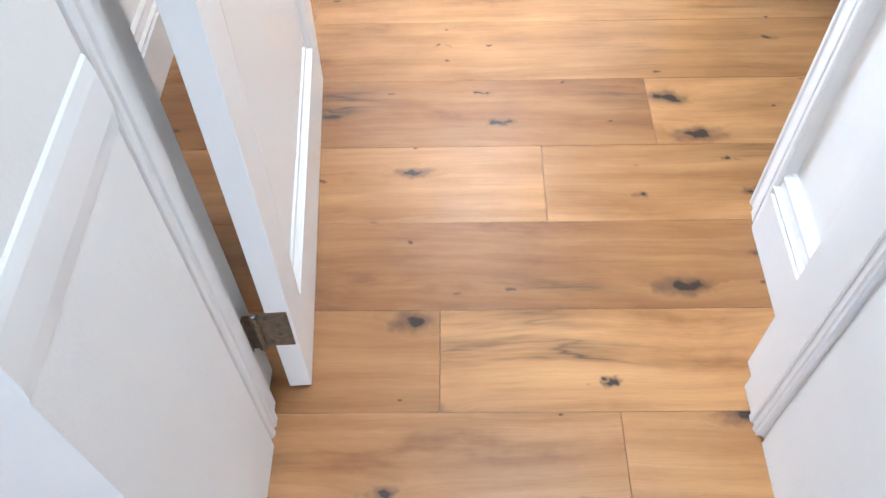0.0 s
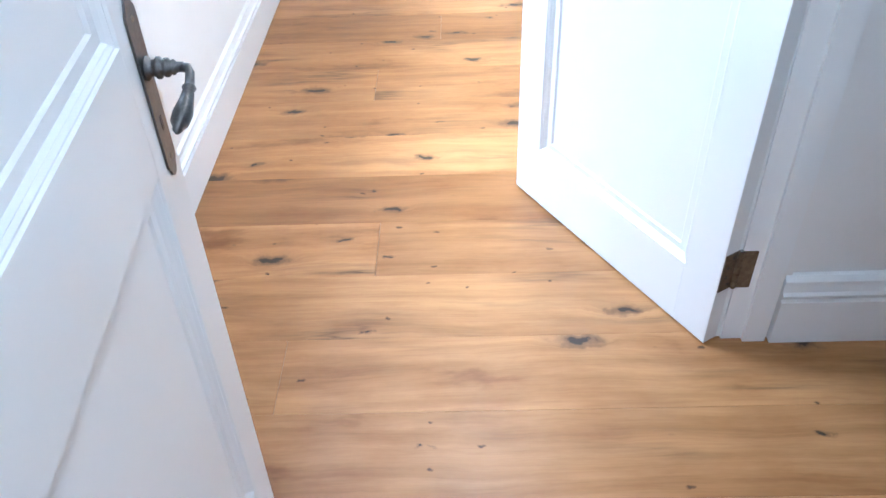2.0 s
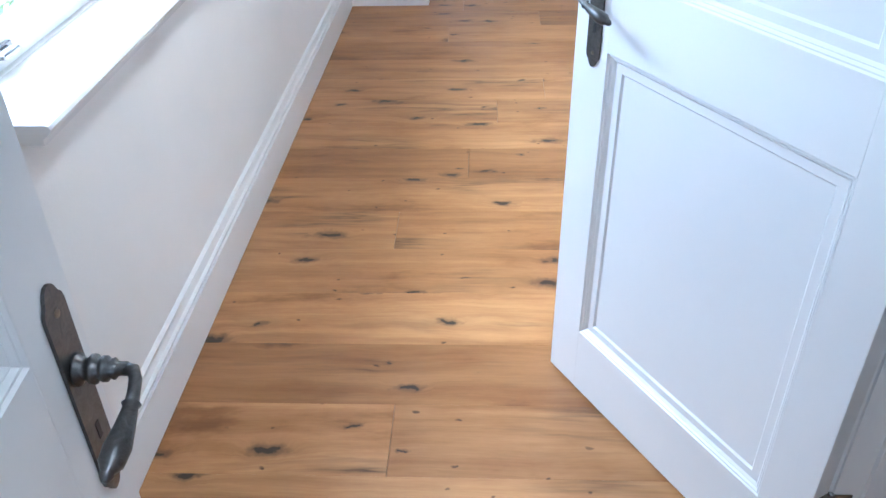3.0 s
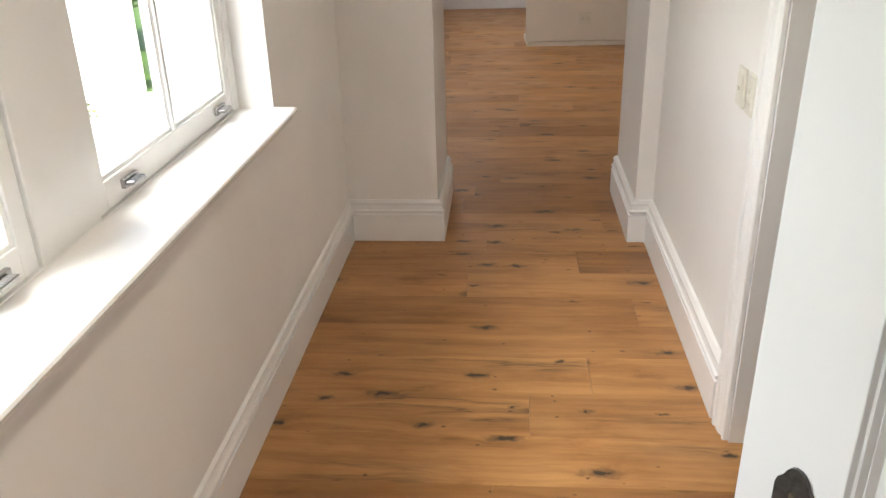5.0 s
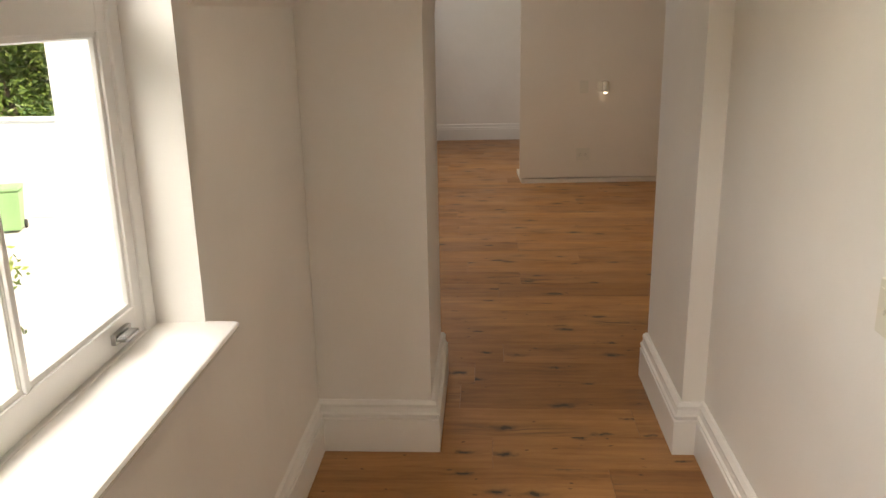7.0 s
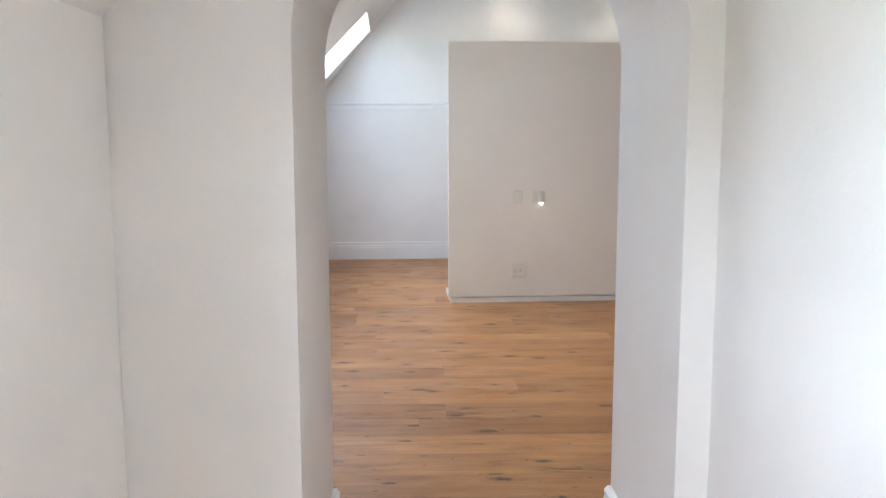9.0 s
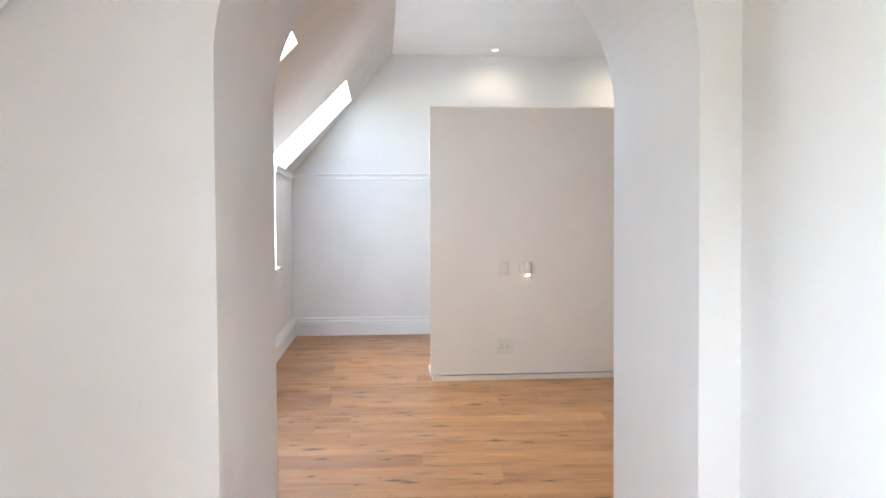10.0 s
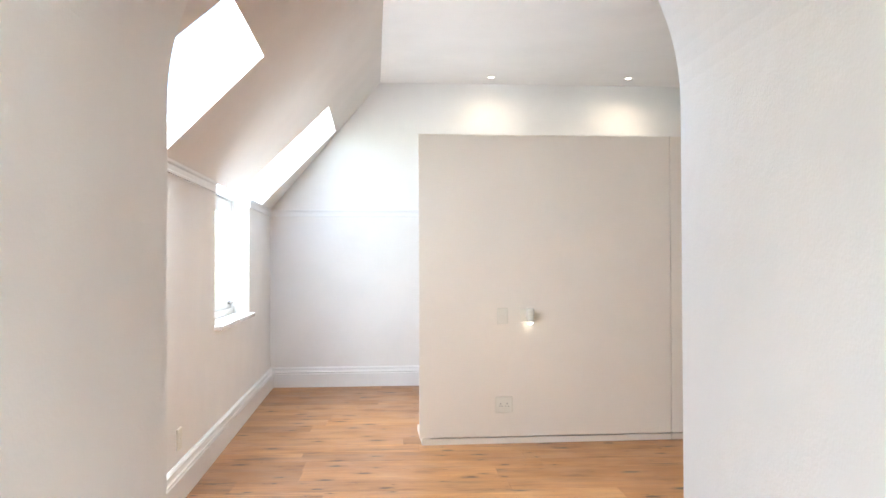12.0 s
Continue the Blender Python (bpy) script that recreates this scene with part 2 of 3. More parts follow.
def thing(name, label, category, at, group=""):
    ob = new(name)
    ob.matrix_basis = at
    return tagged(ob, label, category, group)


def box(bm, x0, x1, y0, y1, z0, z1, bevel=0.0):
    v = [bm.verts.new((x, y, z)) for x in (x0, x1) for y in (y0, y1) for z in (z0, z1)]
    faces = [bm.faces.new([v[i] for i in f]) for f in ((0, 1, 3, 2), (4, 6, 7, 5), (0, 4, 5, 1), (2, 3, 7, 6), (0, 2, 6, 4), (1, 5, 7, 3))]
    if bevel:
        edges = list({e for f in faces for e in f.edges})
        bmesh.ops.bevel(bm, geom=edges, offset=bevel, segments=2, affect="EDGES", profile=0.5)
    return bm


def boxes(*rows, bevel=0.0):
    bm = bmesh.new()
    for r in rows:
        box(bm, *r, bevel=bevel)
    return bm


def sweep(points, normal, profile, closed=False):
    """A profile of (sideways, along the normal) carried along a line of points in one plane, with mitred corners."""
    bm = bmesh.new()
    n = Vector(normal).normalized()
    pts = [Vector(p) for p in points]
    rings = []
    for i, p in enumerate(pts):
        before = pts[i - 1] if i or closed else None
        after = pts[(i + 1) % len(pts)] if i + 1 < len(pts) or closed else None
        d = [(b - a).normalized() for a, b in ((before, p), (p, after)) if a is not None and b is not None]
        s = [n.cross(v).normalized() for v in d]
        side = s[0] if len(s) == 1 else (s[0] + s[1]) / (1 + s[0].dot(s[1]))
        rings.append([bm.verts.new(p + side * a + n * b) for a, b in profile])
    m = len(profile)
    pairs = list(zip(rings, rings[1:] + rings[:1])) if closed else list(zip(rings, rings[1:]))
    for r0, r1 in pairs:
        for k in range(m):
            bm.faces.new((r0[k], r0[(k + 1) % m], r1[(k + 1) % m], r1[k]))
    if not closed:
        bm.faces.new(rings[0])
        bm.faces.new(rings[-1])
    return bm


def turned(bm, profile, m=None, seg=20):
    """A solid of revolution about z from (radius, z) pairs, at the pose m."""
    m = m or Matrix.Identity(4)
    rings = []
    for r, z in profile:
        rings.append([bm.verts.new(m @ Vector((r * math.cos(2 * math.pi * k / seg), r * math.sin(2 * math.pi * k / seg), z))) for k in range(seg)])
    for a, b in zip(rings, rings[1:]):
        for k in range(seg):
            bm.faces.new((a[k], a[(k + 1) % seg], b[(k + 1) % seg], b[k]))
    bm.faces.new(rings[0])
    bm.faces.new(rings[-1])
    return bm


def tube(bm, pts, radii, seg=12):
    """A round bar through points with a radius at each."""
    pts = [Vector(p) for p in pts]
    rings = []
    for i, p in enumerate(pts):
        d = (pts[min(i + 1, len(pts) - 1)] - pts[max(i - 1, 0)]).normalized()
        q = d.to_track_quat("Z", "Y").to_matrix()
        rings.append([bm.verts.new(p + q @ Vector((radii[i] * math.cos(2 * math.pi * k / seg), radii[i] * math.sin(2 * math.pi * k / seg), 0))) for k in range(seg)])
    for a, b in zip(rings, rings[1:]):
        for k in range(seg):
            bm.faces.new((a[k], a[(k + 1) % seg], b[(k + 1) % seg], b[k]))
    bm.faces.new(rings[0])
    bm.faces.new(rings[-1])
    return bm


def prism(outline, axis_from, axis_to, plane="xz"):
    """An outline in a plane, pushed along the third axis."""
    bm = bmesh.new()
    def at(p, q):
        return {"xz": (p[0], q, p[1]), "yz": (q, p[0], p[1]), "xy": (p[0], p[1], q)}[plane]
    a = [bm.verts.new(at(p, axis_from)) for p in outline]
    b = [bm.verts.new(at(p, axis_to)) for p in outline]
    bm.faces.new(a)
    bm.faces.new(b)
    for i in range(len(outline)):
        j = (i + 1) % len(outline)
        bm.faces.new((a[i], a[j], b[j], b[i]))
    return bm


SKIRT = [(0, 0), (0.032, 0), (0.032, 0.138), (0.023, 0.142), (0.023, 0.149), (0.032, 0.153), (0.032, 0.160), (0.024, 0.166),
         (0.019, 0.184), (0.023, 0.188), (0.023, 0.198), (0.012, 0.210), (0, 0.210)]
ARCHI = [(0, 0), (0, 0.016), (0.004, 0.020), (0.012, 0.020), (0.016, 0.016), (0.024, 0.016), (0.034, 0.022), (0.062, 0.026),
         (0.066, 0.021), (0.072, 0.021), (0.076, 0.030), (0.090, 0.032), (0.096, 0.028), (0.098, 0)]


def skirting(name, points, side=1):
    """A moulded skirting along a wall's foot; it stands out to the left of the line (side 1) or to its right (-1)."""
    prof = [(a * side, b) for a, b in SKIRT]
    return structure(name, sweep([(x, y, 0.001) for x, y in points], (0, 0, 1), prof), GLOSS)


# ---- large structure ----
ML = pose(-0.378, 4.6, 0, 0, 0, -0.7)      # line of the skirting's face on the window side; x to the room, y along the wall
MB = pose(-0.905, 13.58, 0, 0, 0, 2.2)     # far corner of the bedroom at the skirting's face
CH = 2.5                                   # flat ceiling of the passage
KNEE = 1.655                               # where the slope starts

structure("floor", boxes((-0.66, 6.5, -3.2, 6.3, -0.30, -0.022), (-1.6, -0.66, -3.2, 0.5, -0.30, -0.022), (-1.15, 6.5, 6.3, 14.6, -0.30, -0.022)), SUBFLOOR)

# passage, window side
WIN0, WIN1, SILLZ, HEADZ = -2.35, 0.062, 0.905, 2.2
structure("wall_west", boxes((-0.30, -0.008, WIN1, 1.13, 0, KNEE + 0.12), (-0.30, -0.008, -4.3, WIN0, 0, KNEE + 0.12),
                             (-0.30, -0.008, WIN0, WIN1, 0, SILLZ)), WALL, ML)
# dormer cheeks and roof over the window
structure("dormer_wall", boxes((-0.30, 1.05, WIN1, WIN1 + 0.1, KNEE + 0.12, 2.75), (-0.30, 1.05, WIN0 - 0.1, WIN0, KNEE + 0.12, 2.75),
                               (-0.30, -0.16, WIN0, WIN1, HEADZ, 2.75)), WALL, ML)
S = (CH - KNEE) / 1.18
slope = [(-0.30, KNEE - 0.33), (-0.02, KNEE), (-0.02 + S, CH), (-0.02 + S, CH + 0.25), (-0.30, KNEE + 0.06)]
structure("ceiling_slope", prism(slope, WIN1 + 0.1, 1.13), CEIL, ML)
structure("ceiling_slope", prism(slope, -4.3, WIN0 - 0.1), CEIL, ML)
structure("ceiling", boxes((-0.9, 2.7, -0.6, 5.735, CH + 0.004, CH + 0.3)), CEIL)

# end wall with the arched opening
AX, AR, AZ = 0.540, 0.476, 1.62
arch = [(-1.2, 0), (AX - AR, 0)] + [(AX - AR * math.cos(math.pi * k / 48), AZ + AR * math.sin(math.pi * k / 48)) for k in range(49)] + \
       [(AX + AR, 0), (6.4, 0), (6.4, 3.45), (0.45, 3.45), (-1.2, 1.5)]
structure("wall_arch", prism(arch, 5.735, 6.42), WALL)

# passage, other side, with the bathroom's doorway
XR = 1.100
BD0, BD1 = 3.36, 4.165
structure("wall_east", boxes((XR, XR + 0.115, 1.996, BD0 - 0.02, 0, CH), (XR, XR + 0.115, BD1 + 0.02, 5.735, 0, CH),
                             (XR, XR + 0.115, BD0 - 0.02, BD1 + 0.02, 2.06, CH)), WALL)
# landing: wall with the side opening, the room beyond it
structure("wall_landing", boxes((1.088, 1.188, 0.69, 1.075, 0, CH), (1.088, 1.188, 1.075, 1.996, 2.08, CH)), WALL)
structure("wall_side_room", boxes((XR + 0.115, 2.9, 2.006, 2.12, 0, CH), (2.8, 2.9, 0.69, 2.006, 0, CH), (1.188, 2.9, 0.57, 0.69, 0, CH)), WALL)
# thick wall round the first doorway
structure("wall_doorway", boxes((-1.6, 0.018, 0.20, 0.52, 0, CH), (0.965, 2.9, 0.20, 0.52, 0, CH), (0.018, 0.965, 0.20, 0.69, 2.09, CH),
                                (-1.6, -0.03, 0.52, 0.682, 0, CH), (1.0, 1.188, 0.52, 0.69, 0, CH)), WALL)
structure("wall_study", boxes((-1.9, -1.6, -3.0, 0.52, 0, CH), (2.9, 3.1, -3.0, 2.12, 0, CH), (-1.9, 3.1, -3.2, -3.0, 0, CH)), WALL)
structure("ceiling_study", boxes((-1.9, 3.1, -3.2, -0.6, CH + 0.002, CH + 0.3)), CEIL)

# bathroom shell
structure("wall_bathroom", boxes((3.2, 3.3, 2.12, 5.735, 0, CH), (XR + 0.115, 3.2, 5.26, 5.40, 0, CH)), WALL)
structure("floor_bathroom", boxes((XR + 0.112, 3.2, 2.13, 5.26, -0.02, 0.003)), DARKTILE)
structure("ceiling_bathroom", boxes((2.7, 3.3, 2.12, 5.735, CH + 0.002, CH + 0.3)), CEIL)
structure("granite_upstand", boxes((XR + 0.116, XR + 0.192, BD1 + 0.10, BD1 + 0.62, 0.004, 0.90), bevel=0.003), GRANITE)
structure("bath_screen_wall", boxes((XR + 0.116, XR + 0.190, BD1 + 0.105, 5.26, 0.902, CH)), WALL)
structure("skirting_bathroom", boxes((XR + 0.20, 3.2, 5.235, 5.26, 0.004, 0.26), bevel=0.003), GLOSS)

# bedroom
BH, BK, TAN = 3.24, 1.87, 1.18
UT = -0.02 + (BH - BK) / TAN


def slope_point(z):
    return -0.02 + (z - BK) / TAN


def roof_slope(name, holes, v0, v1):
    """The sloping ceiling, 0.22 m thick, cut for the rooflights; a hole is (low v0, low v1, high v0, high v1, high z)."""
    bm = bmesh.new()
    nx, nz = -TAN / math.hypot(1, TAN) * 0.10, 1 / math.hypot(1, TAN) * 0.10

    def quad_block(a, b, c, d):
        lo = [Vector((slope_point(z), v, z)) for v, z in (a, b, c, d)]
        up = [p + Vector((nx, 0, nz)) for p in lo]
        vs, us = [bm.verts.new(p) for p in lo], [bm.verts.new(p) for p in up]
        bm.faces.new(vs)
        bm.faces.new(us)
        for i in range(4):
            j = (i + 1) % 4
            bm.faces.new((vs[i], vs[j], us[j], us[i]))

    cuts = [v0] + [(a[1] + b_[0]) / 2 for a, b_ in zip(holes, holes[1:])] + [v1]
    for (lo0, lo1, hi0, hi1, zt), a, b_ in zip(holes, cuts, cuts[1:]):
        quad_block((a, BK), (lo0, BK), (hi0, zt), (a, zt))
        quad_block((lo1, BK), (b_, BK), (b_, zt), (hi1, zt))
        quad_block((a, zt), (b_, zt), (b_, BH + 0.1), (a, BH + 0.1))
    return structure(name, bm, CEIL, MB)


RL = [(-5.6, -4.44, -5.25, -4.20, 2.45), (-2.06, -0.70, -1.50, -0.12, 2.69)]
roof_slope("ceiling_slope_bedroom", RL, -7.0, 0.3)
structure("ceiling_bedroom", boxes((UT - 0.05, 6.2, -7.6, 0.4, BH, BH + 0.2)), CEIL, MB)
BW0, BW1 = -2.99, -1.47
structure("wall_bedroom_west", boxes((-0.30, -0.02, -7.4, BW0, 0, BK), (-0.30, -0.02, BW1, 0.3, 0, BK), (-0.30, -0.02, BW0, BW1, 0, 0.87)), WALL, MB)
structure("wall_bedroom_north", boxes((-0.3, 6.2, 0.02, 0.3, 0, BH + 0.1)), WALL, MB)
structure("wall_bedroom_east", boxes((5.9, 6.2, -7.6, 0.02, 0, BH + 0.1)), WALL, MB)


def picture_rail(name, pts, side):
    prof = [(0, 0), (0.012 * side, 0), (0.014 * side, 0.012), (0.010 * side, 0.018), (0.010 * side, 0.046), (0.018 * side, 0.056), (0.022 * side, 0.070), (0, 0.076)]
    ob = structure(name, sweep([(x, y, 1.80) for x, y in pts], (0, 0, 1), prof), GLOSS)
    ob.matrix_basis = MB
    return ob


picture_rail("picture_rail", [(-0.02, -7.4), (-0.02, BW0 - 0.02)], -1)
picture_rail("picture_rail", [(-0.02, BW1 + 0.02), (-0.02, 0.02), (5.9, 0.02)], -1)

# skirtings
sk = skirting("skirting_west", [(-0.022, -4.2), (-0.022, 1.135)], -1)
sk.matrix_basis = ML
skirting("skirting_arch_left", [(-0.39, 5.735), (AX - AR, 5.735), (AX - AR, 6.42)], -1)
skirting("skirting_arch_right", [(AX + AR, 6.42), (AX + AR, 5.735), (XR, 5.735), (XR, BD1 + 0.115)], -1)
skirting("skirting_east", [(XR, BD0 - 0.115), (XR, 2.1)], -1)
skirting("skirting_landing", [(1.088, 0.69), (1.088, 1.03)], 1)
skirting("skirting_side_room", [(XR + 0.10, 2.006), (2.8, 2.006)], -1)
s2 = skirting("skirting_bedroom", [(-0.02, -7.0), (-0.02, 0.02), (5.9, 0.02)], -1)
s2.matrix_basis = MB


def architrave(name, plane, a0, a1, top, out, flip=1):
    """A moulded architrave round an opening; plane x or y at its place, out the way it faces."""
    if plane[0] == "x":
        pts = [(plane[1], a0, 0.001), (plane[1], a0, top), (plane[1], a1, top), (plane[1], a1, 0.001)]
        n = (out, 0, 0)
    else:
        pts = [(a0, plane[1], 0.001), (a0, plane[1], top), (a1, plane[1], top), (a1, plane[1], 0.001)]
        n = (0, out, 0)
    return structure(name, sweep(pts, n, [(a * flip, b) for a, b in ARCHI]), GLOSS)


architrave("architrave_bathroom", ("x", XR), BD0, BD1, 2.04, -1, -1)
architrave("architrave_side_room", ("x", 1.088), 1.12, 2.0, 2.04, -1, -1)


def frame_lining(name, x0, x1, y0, y1, top, stop):
    """A rebated lining of an opening in a wall that runs along y."""
    st, t = 0.012, 0.03
    bm = boxes((x0, x1, y0 - t, y0, 0.001, top + t), (x0, x1, y1, y1 + t, 0.001, top + t), (x0, x1, y0, y1, top, top + t),
               (stop[0], stop[1], y0, y0 + st, 0.001, top), (stop[0], stop[1], y1 - st, y1, 0.001, top), (stop[0], stop[1], y0 + st, y1 - st, top - st, top))
    return structure(name, bm, GLOSS)


frame_lining("door_frame_bathroom", XR - 0.004, XR + 0.119, BD0, BD1, 2.04, (XR - 0.002, XR + 0.062))
frame_lining("door_frame_side_room", 1.084, 1.192, 1.12, 1.992, 2.04, (1.135, 1.190))
# first doorway: lining in the thick wall
structure("door_frame_study", boxes((-0.03, -0.006, 0.52, 0.684, 0.001, 2.09), (0.975, 1.002, 0.52, 0.695, 0.001, 2.09), (-0.006, 0.975, 0.52, 0.684, 2.06, 2.09),
                                    (-0.006, 0.010, 0.540, 0.610, 0.001, 2.06), (0.957, 0.975, 0.535, 0.640, 0.001, 2.06)), GLOSS)
structure("door_stop_study", sweep([(0.018, 0.522, 0.001), (0.018, 0.522, 2.05)], (0, 1, 0),
          [(-0.030, 0), (-0.009, 0.001), (-0.009, 0.008), (-0.003, 0.013), (0, 0.018), (0, 0.026), (-0.004, 0.029), (-0.004, 0.034), (0, 0.037),
           (0, 0.056), (-0.004, 0.062), (-0.020, 0.097), (-0.030, 0.097)]), GLOSS)
structure("door_stop_study", sweep([(0.965, 0.522, 0.001), (0.965, 0.522, 2.05)], (0, 1, 0),
          [(0.030, 0), (0.005, 0.001), (0.005, 0.009), (-0.005, 0.016), (-0.011, 0.022), (-0.011, 0.030), (-0.007, 0.033), (-0.007, 0.038), (-0.013, 0.041),
           (-0.013, 0.054), (-0.008, 0.060), (0.006, 0.097), (0.030, 0.097)]), GLOSS)
structure("chair_rail", sweep([(0.018, 0.20, 0.885), (0.018, 0.52, 0.885)], (0, 0, 1), [(0, 0), (-0.003, 0.004), (-0.006, 0.03), (-0.006, 0.08), (-0.003, 0.1), (0, 0.104)]), GLOSS)


# ---- doors ----
PANEL_MOULD = [(0, 0), (0.0028, -0.0036), (0.0058, -0.0036), (0.0100, -0.0084), (0.0115, -0.0078), (0.0172, -0.0128), (0.0350, -0.0128),
               (0.0395, -0.0172)]


def panel_moulding(x0, x1, z0, z1, y, out):
    """Mitred rings that step down from the frame of a door to its panel."""
    bm = bmesh.new()
    rings = []
    for inset, depth in PANEL_MOULD:
        yy = y + out * depth
        rings.append([bm.verts.new(p) for p in ((x0 + inset, yy, z0 + inset), (x1 - inset, yy, z0 + inset), (x1 - inset, yy, z1 - inset), (x0 + inset, yy, z1 - inset))])
    for a, b in zip(rings, rings[1:]):
        for k in range(4):
            bm.faces.new((a[k], a[(k + 1) % 4], b[(k + 1) % 4], b[k]))
    return bm


def lever_handle(door, x, z, out, y):
    """A long plate with arched ends, a ringed neck and a drop-shaped lever pointing to the hinges."""
    w, h = 0.021, 0.130
    outline = []
    for s in (1, -1):
        half_row = [(w, h - 0.026), (w - 0.002, h - 0.019), (w - 0.007, h - 0.014), (w - 0.010, h - 0.007), (w - 0.014, h - 0.002), (0.003, h)]
        row = half_row + [(-a, b) for a, b in reversed(half_row)]
        outline += [(s * a, s * b) for a, b in row]
    plate = part("handle_plate", prism([(x + a, z - 0.005 + b) for a, b in outline], y, y + out * 0.0035), PEWTER, door, "aged pewter door plate with arched ends")
    for dz in (0.1, -0.1):
        bm = turned(bmesh.new(), [(0.0045, 0), (0.004, 0.0015), (0.001, 0.002)], Matrix.Translation((x, y + out * 0.0035, z - 0.005 + dz)) @ pose(0, 0, 0, -90 * out), 12)
        part("screw", bm, BRASS, plate)
    part("keyhole", boxes((x - 0.0035, x + 0.0035, min(y, y + out * 0.0045), max(y, y + out * 0.0045), z - 0.062, z - 0.042)), DARK, plate)
    zs = z + 0.028
    m = Matrix.Translation((x, y + out * 0.003, zs)) @ pose(0, 0, 0, -90 * out)
    prof = [(0.016, 0), (0.016, 0.004), (0.011, 0.007), (0.011, 0.012), (0.0145, 0.015), (0.0145, 0.019), (0.010, 0.022), (0.0125, 0.025), (0.0125, 0.029),
            (0.009, 0.032), (0.0105, 0.036), (0.007, 0.039), (0.0065, 0.048)]
    part("handle_neck", turned(bmesh.new(), prof, m, 20), PEWTER, door, smooth=True)
    yo = y + out * 0.05
    pts = [(x, y + out * 0.044, zs), (x - 0.002, yo + out * 0.006, zs - 0.001), (x - 0.012, yo + out * 0.010, zs - 0.004), (x - 0.026, yo + out * 0.011, zs - 0.009), (x - 0.034, yo + out * 0.011, zs - 0.012),
           (x - 0.037, yo + out * 0.011, zs - 0.013), (x - 0.041, yo + out * 0.011, zs - 0.014), (x - 0.06, yo + out * 0.010, zs - 0.020), (x - 0.08, yo + out * 0.008, zs - 0.026),
           (x - 0.097, yo + out * 0.006, zs - 0.030), (x - 0.106, yo + out * 0.005, zs - 0.032), (x - 0.109, yo + out * 0.005, zs - 0.033), (x - 0.115, yo + out * 0.005, zs - 0.034)]
    pts = [(x + (a - x) * 0.92, b, zs + (c - zs) * 0.92) for a, b, c in pts]
    part("handle_lever", tube(bmesh.new(), pts, [0.0065, 0.0065, 0.006, 0.006, 0.0065, 0.009, 0.007, 0.0095, 0.0125, 0.0115, 0.006, 0.0065, 0.003], 16), PEWTER, door,
         "aged pewter drop-shaped lever", smooth=True)


def butt_hinge(door, z, knuckle_y, leaf_y0, leaf_y1, jamb):
    """A butt hinge: plate on the door's edge, plate on the jamb (its outline in the door's plan), five knuckles with a pin."""
    half = 0.0565
    h = part("hinge", boxes((-0.0025, 0.0, leaf_y0, leaf_y1, z - half, z + half)), BRASS, door, "aged brass butt hinge")
    bm = bmesh.new()
    pitch = 2 * half / 5
    for k in range(5):
        a = z - half + k * pitch
        turned(bm, [(0.0066, a + 0.0004), (0.0078, a + 0.0014), (0.0078, a + pitch - 0.0014), (0.0066, a + pitch - 0.0004)], Matrix.Translation((-0.006, knuckle_y, 0)), 16)
    part("hinge_knuckle", bm, BRASS, h, smooth=False)
    part("hinge_pin", turned(bmesh.new(), [(0.0052, z - half - 0.002), (0.0052, z + half + 0.001), (0.003, z + half + 0.003)], Matrix.Translation((-0.006, knuckle_y, 0)), 14), CHROME, h)
    part("jamb_plate", prism(jamb, z - half, z + half, "xy"), BRASS, h)
    for dy, dz in ((0.3, 0.042), (0.62, 0.016), (0.62, -0.014), (0.3, -0.040)):
        yy = leaf_y1 + (leaf_y0 - leaf_y1) * (dy if knuckle_y > 0 else 1 - dy)
        part("screw", turned(bmesh.new(), [(0.0046, 0), (0.0040, 0.0012), (0.001, 0.0006)], Matrix.Translation((-0.0025, yy, z + dz)) @ pose(0, 0, 0, 0, -90, 0), 12), PEWTER, h)


def panel_door(name, label, at, width, knuckle, jamb, leaf, backset=0.05, rails=(0.952, 1.140), SW=0.107):
    d = thing(name, label, "door", at)
    T, H = 0.022, 2.03
    z = [0.006, 0.194, *rails, 1.905, H]
    b = 0.0015
    part("hinge_stile", boxes((0, SW, -T, T, z[0], H), bevel=b), GLOSS, d)
    part("lock_stile", boxes((width - SW, width, -T, T, z[0], H), bevel=b), GLOSS, d)
    for n, a, c in (("bottom_rail", z[0], z[1]), ("lock_rail", z[2], z[3]), ("top_rail", z[4], z[5])):
        part(n, boxes((SW, width - SW, -T, T, a, c)), GLOSS, d)
    for n, a, c in (("lower_panel", z[1], z[2]), ("upper_panel", z[3], z[4])):
        p = part(n, boxes((SW, width - SW, -T + 0.0171, T - 0.0171, a, c)), GLOSS, d)
        for out in (1, -1):
            part("panel_moulding", panel_moulding(SW, width - SW, a, c, out * T, out), GLOSS, p)
    for out in (1, -1):
        lever_handle(d, width - backset, 1.03, out, out * T)
    part("latch_plate", boxes((width - 0.0005, width + 0.0012, -0.010, 0.010, 0.92, 1.10)), PEWTER, d, "aged pewter latch plate")
    for hz in (0.238, 1.055, 1.80):
        butt_hinge(d, hz, knuckle, *leaf, jamb)
    return d


